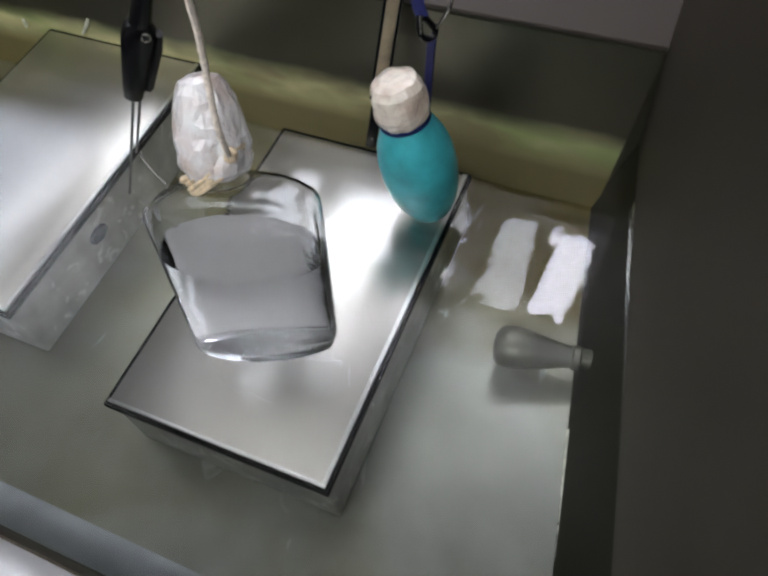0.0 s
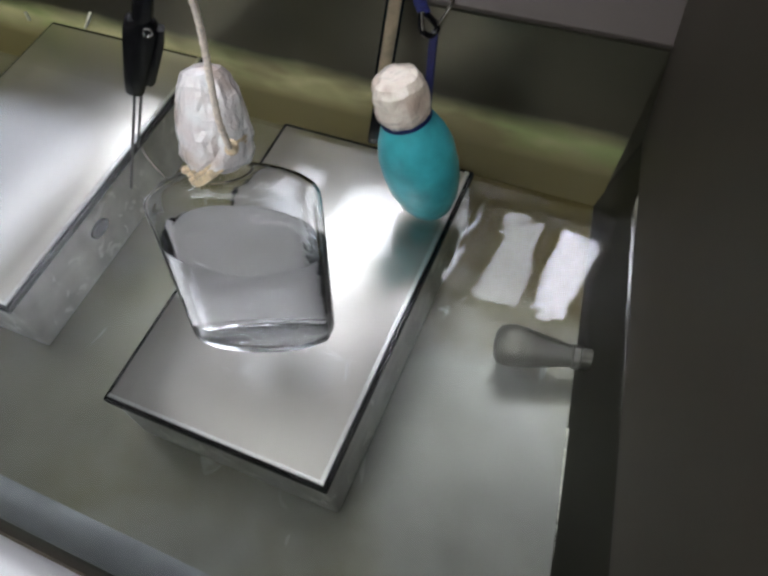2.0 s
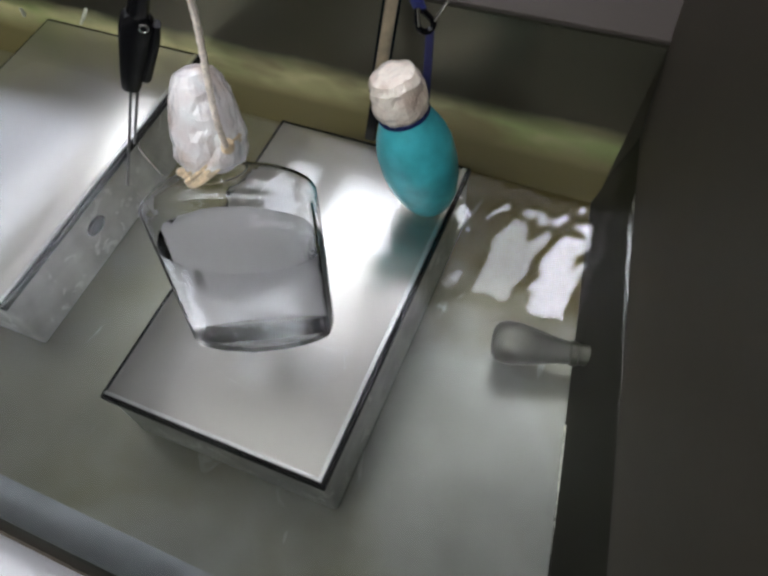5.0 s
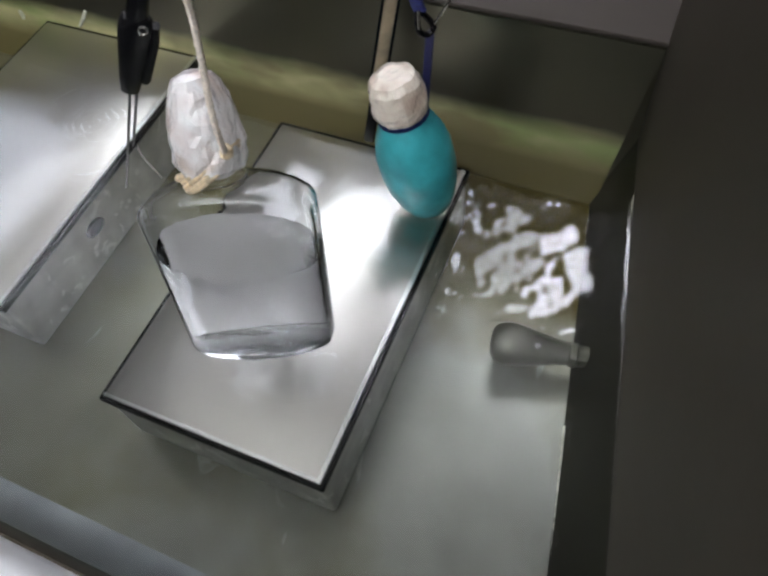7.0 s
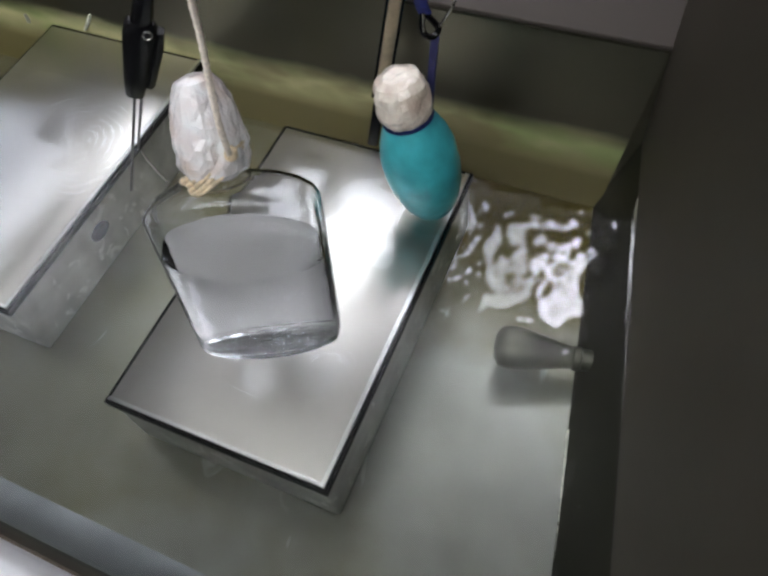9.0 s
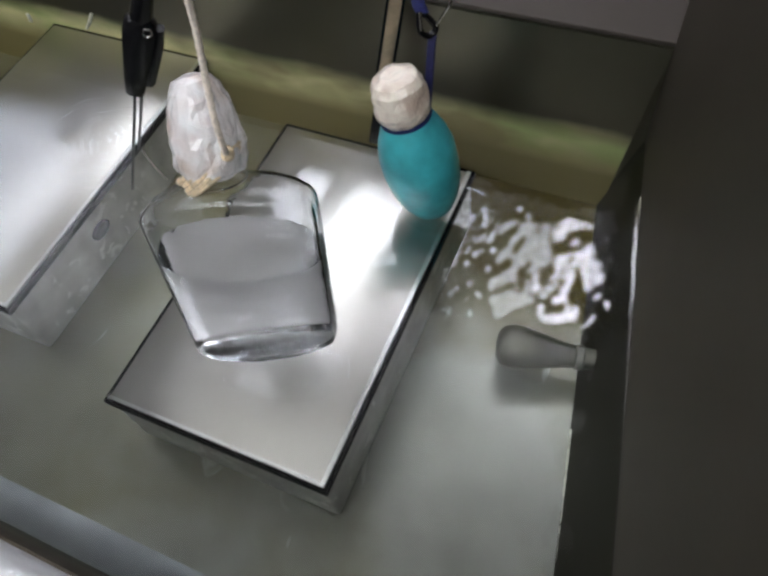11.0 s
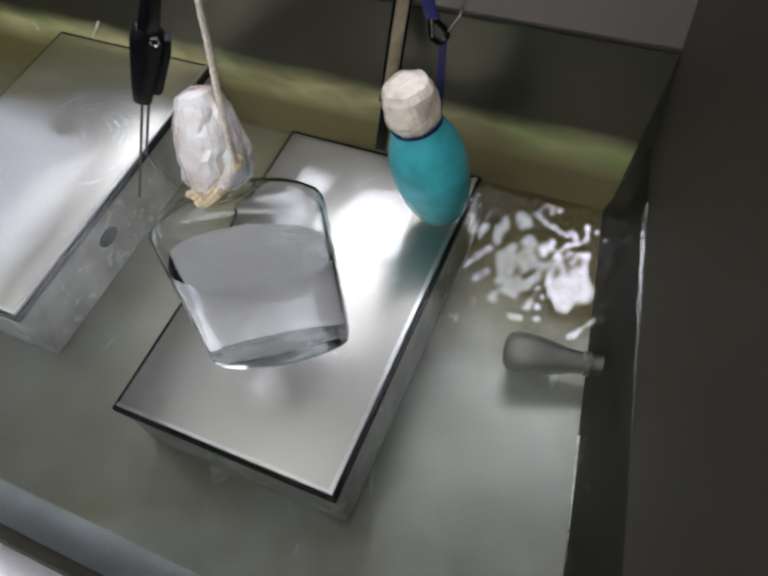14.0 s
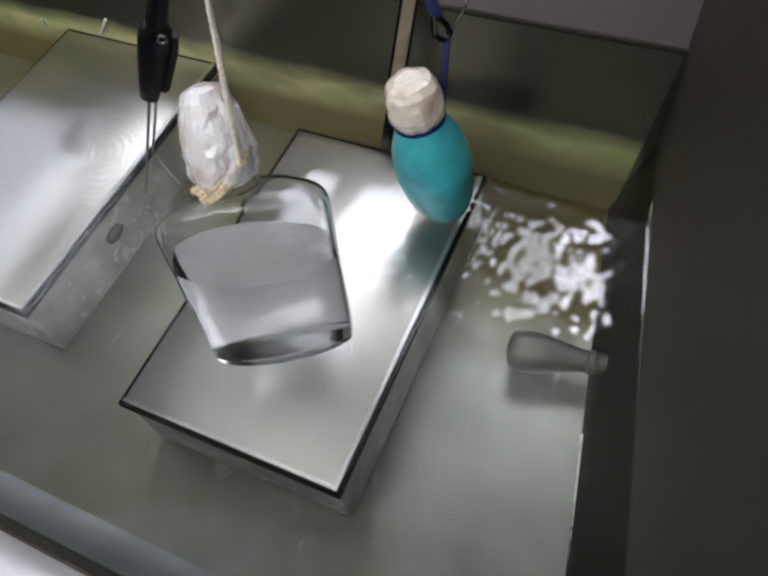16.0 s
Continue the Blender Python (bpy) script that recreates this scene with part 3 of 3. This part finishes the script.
# ---- bottles ----
def oval(a, b, z, n=56, power=3.2, cx=0.0, cy=0.0, bulge=0.0):
    """A ring of superellipse shape; bulge bows its long faces outward."""
    pts = []
    for k in range(n):
        t = 2 * math.pi * k / n
        c, s = math.cos(t), math.sin(t)
        x, y = math.copysign(abs(c) ** (2 / power), c), math.copysign(abs(s) ** (2 / power), s)
        pts.append((cx + a * x, cy + b * y * (1 - bulge * x * x), z))
    return pts


FLASK = [(0.0, 0.0308, 0.0152), (0.0008, 0.0318, 0.0162), (0.003, 0.0322, 0.0166), (0.030, 0.0342, 0.0165), (0.052, 0.0358, 0.0166), (0.0635, 0.0366, 0.0166), (0.0675, 0.0364, 0.0164),
         (0.0705, 0.0346, 0.0160), (0.0735, 0.0305, 0.0154), (0.0760, 0.0245, 0.0146), (0.0778, 0.0175, 0.0128), (0.0790, 0.0118, 0.0106), (0.082, 0.0098, 0.0098), (0.094, 0.0095, 0.0095)]


def flask(m):
    ob = thing("glass_bottle", "clear glass bottle of liquid hung on twine, neck wrapped", "bottle", m)
    inv = m.inverted()

    def ring(a, b, z):
        k = min(1, max(0, (z - 0.066) / 0.012))
        return oval(a, b, z, 96, 6.5 - 4.4 * k, bulge=0.5 * (1 - k))

    wall = 0.0012
    outer = [ring(a, b, z) for z, a, b in FLASK]
    inner = [ring(a - wall, b - wall, max(z, 0.0024)) for z, a, b in FLASK if z > 0.001]
    part("glass", loft_bm(outer + inner[::-1], True, True), M_GLASS, ob, "clear thick glass body").visible_shadow = False
    gap = 0.0009
    bm = loft_bm([ring(a - gap, b - gap, max(z, 0.0020)) for z, a, b in FLASK if 0.001 < z < 0.077])
    up = m.to_3x3().inverted() @ Vector((0, 0, 1))
    cut = bmesh.ops.bisect_plane(bm, geom=list(bm.verts) + list(bm.edges) + list(bm.faces), plane_co=(0, -0.0165, 0.041), plane_no=up, clear_outer=True)
    bmesh.ops.holes_fill(bm, edges=[e for e in cut["geom_cut"] if isinstance(e, bmesh.types.BMEdge)])
    part("liquid", bm, M_LIQUID, ob, "clear liquid")
    # crumpled film over the cap, flattened and a little askew
    prof = [(0.0825, 0.0108), (0.0850, 0.0132), (0.090, 0.0140), (0.097, 0.0138), (0.104, 0.0129), (0.110, 0.0115), (0.1155, 0.0095), (0.119, 0.0070), (0.1205, 0.0035)]
    bm = lump_bm(fine(prof, 2), 30, 0.13, 9)
    for v in bm.verts:
        v.co.x += 0.0015 * max(0, (v.co.z - 0.085) / 0.036)
    part("film_wrap", bm, M_FILM, ob, "crumpled pale film over the cap", False)
    for k, z in enumerate((0.0822, 0.0834, 0.0846, 0.0858)):
        ring = []
        for i in range(33):
            t = 2 * math.pi * i / 32
            r = 0.0126 + 0.0005 * math.sin(3 * t + k)
            ring.append((r * math.cos(t), r * math.sin(t), z + 0.0012 + 0.0012 * math.sin(t + k) + 0.55 * r * math.cos(t)))
        part("rubber_band", tube_bm(ring, 0.0010, 8), M_TIE, ob)
    knot = lump_bm([(-0.0030, 0.0004), (-0.0022, 0.0018), (-0.0008, 0.0025), (0.001, 0.0024), (0.0024, 0.0016), (0.0032, 0.0004)], 18, 0.7, 3)
    bmesh.ops.translate(knot, verts=knot.verts, vec=inv @ Vector((-0.1354, 0.1364, 0.1560)))
    part("knot", knot, M_TIE, ob, "tan knot of the tie")
    tail = curve_points([inv @ Vector(p) for p in ((-0.1392, 0.1364, 0.1520), (-0.1428, 0.1310, 0.1520), (-0.1498, 0.1293, 0.1480), (-0.1567, 0.1281, 0.1420))], 6)
    part("tie_end", tube_bm(tail, 0.0014, 8, [1 + 0.3 * math.sin(i * 1.9) for i in range(len(tail))]), M_TIE, ob, "loose twisted end of the tan tie")
    line = curve_points([inv @ Vector(p) for p in ((-0.1339, 0.1340, 0.1590), (-0.1311, 0.1317, 0.1750), (-0.1306, 0.1330, 0.1860), (-0.1303, 0.1354, 0.1980), (-0.1289, 0.1365, 0.2110), (-0.1268, 0.1355, 0.2220), (-0.1209, 0.1316, 0.2420))], 8)
    part("twine", tube_bm(line, 0.0012, 8, [1 + 0.12 * math.sin(i * 2.3) for i in range(len(line))]), M_CORD, ob, "cream twine tied to the neck")
    return ob


def fine(profile, k):
    """The profile with k steps between its rows."""
    out = []
    for (z0, r0), (z1, r1) in zip(profile, profile[1:]):
        out += [(z0 + (z1 - z0) * i / k, r0 + (r1 - r0) * i / k) for i in range(k)]
    return out + [profile[-1]]


def lump_bm(profile, n, rough, seed):
    """A crumpled wrapped shape: rings of a profile folded in and out, with sharp creases."""
    rings = []
    for z, r in profile:
        ring = []
        for k in range(n):
            t = 2 * math.pi * k / n
            q = Vector((math.cos(t) * r, math.sin(t) * r, z))
            c = q * 105 + Vector((seed, 0, 0))
            crease = abs(noise.noise(c)) * 1.6 - 0.35
            folds = abs(noise.noise((math.cos(t) * 3.2 + seed, math.sin(t) * 3.2, z * 40))) - 0.25
            f = 1 + rough * (0.7 * crease + 0.9 * folds + 0.5 * noise.noise(q * 240 + Vector((0, seed, 0))))
            ring.append((q.x * f, q.y * f, z + 0.5 * rough * r * noise.noise(q * 160 + Vector((0, 0, seed)))))
        rings.append(ring)
    return loft_bm(rings)


def revolve_bm(profile, n=40):
    return loft_bm([[(r * math.cos(2 * math.pi * k / n), r * math.sin(2 * math.pi * k / n), z) for k in range(n)] for z, r in profile])


def egg_bottle(m):
    ob = thing("teal_bottle", "rounded teal bottle with film-wrapped cap hung on blue webbing", "bottle", m)
    inv = m.inverted()
    prof = [(0.0, 0.003), (0.001, 0.0075), (0.004, 0.0112), (0.012, 0.0152), (0.022, 0.0180), (0.032, 0.0190), (0.043, 0.0187), (0.051, 0.0168), (0.058, 0.0138), (0.0625, 0.0117)]
    part("body", revolve_bm(prof), M_TEAL, ob, "glossy teal plastic body")
    part("collar", revolve_bm([(0.0622, 0.0117), (0.0626, 0.0123), (0.0631, 0.0123), (0.0635, 0.0116)]), M_NAVY, ob, "dark band round the neck")
    part("film_wrap", lump_bm(fine([(0.063, 0.0105), (0.0655, 0.0122), (0.070, 0.0130), (0.076, 0.0129), (0.081, 0.0120), (0.0845, 0.0100), (0.0862, 0.006)], 2), 28, 0.11, 4), M_FILM_B, ob, "crumpled pale film round the cap", False)
    # flat blue webbing up to the swivel, and on above it
    lower = [inv @ Vector(p) for p in ((-0.0945, 0.2235, 0.1080), (-0.0936, 0.2243, 0.1200), (-0.0920, 0.2241, 0.1370), (-0.0906, 0.2240, 0.1500))]
    upper = [inv @ Vector(p) for p in ((-0.0945, 0.2236, 0.1600), (-0.0959, 0.2227, 0.1670), (-0.0965, 0.2219, 0.1850))]
    part("webbing", strap_bm(curve_points(lower, 6), 0.0036, 0.0012), M_BLUE_DARK, ob, "flat blue webbing")
    part("webbing", strap_bm(curve_points(upper, 6), 0.0056, 0.0012), M_BLUE, ob, "flat blue webbing")
    hook = [inv @ Vector(p) for p in ((-0.0951, 0.2231, 0.1600), (-0.0955, 0.2224, 0.1560), (-0.0939, 0.2210, 0.1520), (-0.0913, 0.2231, 0.1500), (-0.0896, 0.2254, 0.1520), (-0.0907, 0.2242, 0.1560), (-0.0928, 0.2225, 0.1600))]
    part("snap_hook", tube_bm(curve_points(hook, 6), 0.0014, 8), M_BLACK, ob, "black metal snap hook")
    part("pin", tube_bm([inv @ Vector(p) for p in ((-0.0936, 0.2200, 0.1630), (-0.0932, 0.2191, 0.1550))], 0.0007, 8), M_METAL, ob, "bright metal pin")
    wire = [inv @ Vector(p) for p in ((-0.0886, 0.2242, 0.1550), (-0.0857, 0.2246, 0.1600), (-0.0828, 0.2248, 0.1660), (-0.0831, 0.2269, 0.1720), (-0.0881, 0.2321, 0.1800))]
    part("wire_loop", tube_bm(curve_points(wire, 6), 0.0007, 8), M_METAL, ob, "thin bright wire loop")
    return ob


def aimed(low, high, eye=(0.0, 0.0, 0.34)):
    """A pose at low whose z runs to high and whose -y turns to the eye."""
    z = (high - low).normalized()
    back = low - Vector(eye)
    x = back.cross(z).normalized()
    y = z.cross(x)
    m = Matrix((x, y, z)).transposed().to_4x4()
    m.translation = low
    return m


def strap_bm(points, width, thick):
    rings = []
    side = Vector((1, 0, 0))
    for i, p in enumerate(points):
        d = (points[min(i + 1, len(points) - 1)] - points[max(i - 1, 0)]).normalized()
        s = (side - d * side.dot(d)).normalized()
        u = d.cross(s)
        rings.append([p + s * (a * width / 2) + u * (b * thick / 2) for a, b in ((-1, -0.6), (-0.85, -1), (0.85, -1), (1, -0.6), (1, 0.6), (0.85, 1), (-0.85, 1), (-1, 0.6))])
    return loft_bm(rings)


def clip_probe():
    """Black spring clip on a rod: sleeve, body, lever, two prongs and a thin bent wire."""
    low, high = Vector((-0.2589, 0.2055, 0.0880)), Vector((-0.2381, 0.2185, 0.1400))
    m = aimed(low, high)
    ob = thing("test_clip", "black plastic spring clip with bright metal prongs over the water", "clip", m)
    inv = m.inverted()
    part("body", loft_bm([oval(a, b, z, 24, 2.6) for z, a, b in ((0.0, 0.0042, 0.0035), (0.001, 0.0050, 0.0042), (0.010, 0.0062, 0.005), (0.030, 0.0080, 0.0058), (0.040, 0.0086, 0.006), (0.046, 0.0078, 0.0056), (0.048, 0.006, 0.005))]), M_BLACK, ob, "glossy black tapered body")
    part("sleeve", revolve_bm([(0.046, 0.0050), (0.050, 0.0056), (0.060, 0.0050), (0.085, 0.0046), (0.15, 0.0042)], 24), M_BLACK, ob)
    part("lever", loft_bm([oval(a, b, z, 16, 3, cx, 0.0) for z, a, b, cx in ((0.008, 0.0022, 0.003, 0.0070), (0.010, 0.0030, 0.0035, 0.0072), (0.034, 0.0032, 0.004, 0.0090), (0.044, 0.0026, 0.0035, 0.0088))]), M_BLACK, ob, "black side lever")
    part("spring", tube_bm([(0.0035 + 0.0022 * math.cos(t * 0.7), -0.0062 + 0.0004 * t * 0.1, 0.044 + 0.0022 * math.sin(t * 0.7)) for t in range(28)], 0.0005, 6), M_METAL, ob, "bright coil spring")
    for a, b in (((-0.2591, 0.2050, 0.0870), (-0.2796, 0.1853, 0.0220)), ((-0.2553, 0.2061, 0.0870), (-0.2729, 0.2001, 0.0460))):
        part("prong", tube_bm([inv @ Vector(a), inv @ Vector(b)], 0.0008, 8), M_PRONG, ob, "dull metal prong")
    wire = [inv @ Vector(p) for p in ((-0.2646, 0.1968, 0.0530), (-0.2609, 0.1927, 0.0520), (-0.2513, 0.1876, 0.0500), (-0.2408, 0.1830, 0.0480))]
    part("wire", tube_bm(curve_points(wire, 6), 0.0006, 6), M_METAL, ob, "thin bent wire")
    return ob


def prop_stick():
    """Flat brown strip with dark edges on a black rubber foot."""
    foot, top = Vector((-0.1433, 0.2527, 0.0400)), Vector((-0.1348, 0.2830, 0.1186))
    m = aimed(foot, top)
    ob = thing("prop_stick", "flat brown wooden stick on a black foot leaning back", "stick", m)
    part("strip", box_bm(-0.0032, 0.0032, -0.0015, 0.0015, 0.030, 0.24, 0.0006), M_BROWN, ob, "brown worn strip")
    for s in (-1, 1):
        part("edging", box_bm(s * 0.0041 - 0.0007, s * 0.0041 + 0.0007, -0.002, 0.002, 0.030, 0.24, 0.0004), M_BLACK, ob, "dark edging")
    part("foot", box_bm(-0.0032, 0.0032, -0.003, 0.003, 0.0003, 0.031, 0.0015), M_BLACK, ob, "black rubber foot")
    return ob


def outlet_pipe():
    a, b = Vector((-0.0393, 0.1679, 0.0100)), Vector((0.0179, 0.1775, 0.0100))
    m = Matrix.Translation(a) @ (b - a).to_track_quat("Z", "Y").to_matrix().to_4x4()
    ob = thing("outlet_pipe", "short dull steel outlet pipe under water at the wall", "pipe", m)
    prof = [(0.0, 0.0020), (0.0006, 0.0066), (0.003, 0.0100), (0.008, 0.0115), (0.014, 0.0112), (0.024, 0.0090), (0.034, 0.0066), (0.041, 0.0056), (0.075, 0.0052)]
    part("nozzle", loft_bm([oval(r * 1.0, r * 0.9, z, 28, 2.1) for z, r in prof]), M_PIPE, ob)
    part("collar", revolve_bm([(0.040, 0.0056), (0.0406, 0.0064), (0.044, 0.0064), (0.0446, 0.0056)], 28), M_PIPE, ob, "steel collar")
    return ob


def vent_hole():
    y = 0.1534
    ob = tagged(new("vent_plug", finish("vent_plug", loft_bm([[(-0.2815 + dx, y + r * 1.6 * math.cos(t * 0.2618), 0.020 + r * math.sin(t * 0.2618)) for t in range(24)] for dx, r in ((-0.001, 0.0046), (0.0006, 0.0046), (0.0012, 0.0040), (0.0004, 0.0030))]), M_SEAM)), "small oval black plug in the side of a box", "plug")
    return ob


bath()
slivers()
water_edge()
bottle_meniscus(-0.0892, 0.2135)
room()
ceiling_lamp()
added_lamp_side()
fill_lamp_back()
added_lamp_far()
WATER = water()
steel_box("bright brushed steel box with black gasket on the bath floor", 0.1194, 0.1915, pose(-0.2006, 0.0592, 0))
steel_box("bright brushed steel box with black plug beside the back wall", 0.128, 0.2045, pose(-0.4095, 0.0822, 0))

FLASK_POSE = pose(-0.1278, 0.1085, 0.0657, -24.31, -5.58, 20.03)
BOTTLE = flask(FLASK_POSE)
EGG_POSE = pose(-0.0892, 0.2140, 0.0475, -1.17, -11.31, 0.23)
EGG = egg_bottle(EGG_POSE)
clip_probe()
prop_stick()
outlet_pipe()
vent_hole()


def motions():
    walk(BOTTLE, [
    (0.0, pose(-0.1282, 0.1063, 0.0671, -23.85, -5.57, 17.24)),
    (0.5, pose(-0.1268, 0.1067, 0.0675, -23.50, -5.75, 16.05)),
    (1.0, pose(-0.1292, 0.1074, 0.0675, -23.12, -5.14, 15.75)),
    (1.5, pose(-0.1252, 0.1051, 0.0689, -23.63, -6.08, 14.81)),
    (2.0, pose(-0.1306, 0.1087, 0.0668, -23.44, -5.10, 15.70)),
    (2.5, pose(-0.1246, 0.1052, 0.0684, -24.11, -6.12, 16.02)),
    (3.0, pose(-0.1304, 0.1084, 0.0664, -23.51, -4.94, 17.78)),
    (3.5, pose(-0.1255, 0.1069, 0.0665, -24.09, -5.96, 18.50)),
    (4.0, pose(-0.1307, 0.1081, 0.0643, -24.09, -4.97, 19.91)),
    (6.5, pose(-0.1278, 0.1091, 0.0654, -23.95, -5.52, 19.94)),
    (7.0, pose(-0.1274, 0.1056, 0.0659, -24.58, -5.46, 19.90)),
    (7.5, pose(-0.1278, 0.1085, 0.0657, -24.31, -5.58, 20.03)),
    (8.0, pose(-0.1278, 0.1074, 0.0649, -23.77, -5.46, 20.47)),
    (8.5, pose(-0.1287, 0.1081, 0.0645, -24.05, -5.33, 21.28)),
    (9.0, pose(-0.1276, 0.1086, 0.0656, -23.86, -5.48, 21.98)),
    (11.5, pose(-0.1286, 0.1062, 0.0643, -25.23, -5.13, 21.82)),
    (12.0, pose(-0.1269, 0.1088, 0.0659, -24.00, -5.95, 21.04)),
    (12.5, pose(-0.1292, 0.1071, 0.0636, -24.35, -5.08, 23.07)),
    (13.0, pose(-0.1278, 0.1090, 0.0631, -24.38, -5.27, 24.10)),
    (13.5, pose(-0.1301, 0.1087, 0.0616, -25.13, -4.43, 26.40)),
    (14.0, pose(-0.1278, 0.1095, 0.0617, -25.02, -4.94, 27.54)),
    (14.5, pose(-0.1302, 0.1101, 0.0602, -25.49, -3.86, 29.70)),
    (15.0, pose(-0.1282, 0.1092, 0.0606, -25.31, -4.54, 29.60)),
    (15.5, pose(-0.1301, 0.1099, 0.0603, -25.35, -3.87, 29.74)),
    (16.0, pose(-0.1281, 0.1085, 0.0625, -25.45, -4.60, 28.26))
    ])
    walk(EGG, [
    (0.0, pose(-0.0893, 0.2127, 0.0482, -1.67, -11.07, 0.41)),
    (0.5, pose(-0.0890, 0.2118, 0.0481, -1.84, -11.32, 0.76)),
    (1.0, pose(-0.0892, 0.2115, 0.0479, -2.10, -11.11, 0.52)),
    (1.5, pose(-0.0888, 0.2125, 0.0477, -1.75, -11.10, 0.50)),
    (2.0, pose(-0.0893, 0.2118, 0.0485, -2.06, -11.11, 0.86)),
    (2.5, pose(-0.0900, 0.2121, 0.0472, -1.79, -10.56, 0.04)),
    (3.0, pose(-0.0884, 0.2125, 0.0482, -1.75, -11.50, 0.67)),
    (3.5, pose(-0.0896, 0.2130, 0.0477, -1.53, -11.04, 0.31)),
    (4.0, pose(-0.0894, 0.2125, 0.0478, -1.60, -11.26, 0.30)),
    (6.5, pose(-0.0878, 0.2136, 0.0481, -1.19, -12.10, 0.75)),
    (7.0, pose(-0.0890, 0.2131, 0.0476, -1.28, -11.28, 0.10)),
    (7.5, pose(-0.0892, 0.2140, 0.0475, -1.17, -11.31, 0.23)),
    (8.0, pose(-0.0887, 0.2134, 0.0474, -1.32, -11.37, 0.17)),
    (8.5, pose(-0.0884, 0.2124, 0.0485, -1.78, -11.83, 0.98)),
    (9.0, pose(-0.0891, 0.2138, 0.0483, -1.43, -11.12, 0.10)),
    (11.5, pose(-0.0903, 0.2135, 0.0470, -1.13, -11.07, -0.29)),
    (12.0, pose(-0.0878, 0.2142, 0.0483, -1.15, -11.71, 0.69)),
    (12.5, pose(-0.0870, 0.2131, 0.0487, -1.75, -12.11, 1.24)),
    (13.0, pose(-0.0896, 0.2138, 0.0471, -0.83, -11.47, -0.21)),
    (13.5, pose(-0.0889, 0.2143, 0.0479, -0.92, -11.61, 0.27)),
    (14.0, pose(-0.0883, 0.2135, 0.0481, -1.54, -11.02, 0.62)),
    (14.5, pose(-0.0897, 0.2151, 0.0467, -0.61, -10.74, -0.63)),
    (15.0, pose(-0.0894, 0.2141, 0.0472, -1.05, -11.09, -0.17)),
    (15.5, pose(-0.0878, 0.2135, 0.0480, -1.44, -11.43, 0.55)),
    (16.0, pose(-0.0890, 0.2133, 0.0487, -1.53, -11.50, 0.76))
    ])
    # the water: slow swell at first, then the choppy train slides in and jostles
    rows = [(0.0, pose(0, 0, WATER_Z))]
    for k in range(1, 43):
        t = k * 0.1
        rows.append((t, pose(0.004 * math.sin(t * 1.9), 0.006 * math.sin(t * 1.3), WATER_Z, 0.10 * math.sin(t * 2.3), 0.10 * math.sin(t * 1.7), 0)))
    for k in range(63, 161):
        t = k * 0.1
        rows.append((t, pose(0.006 * math.sin(t * 5.3) + 0.003 * math.sin(t * 11.1), -SLIDE + 0.012 * math.sin(t * 1.1) + 0.004 * math.sin(t * 8.7), WATER_Z, 0.12 * math.sin(t * 6.1), 0.12 * math.sin(t * 7.3), 0)))
    walk(WATER, rows)


motions()
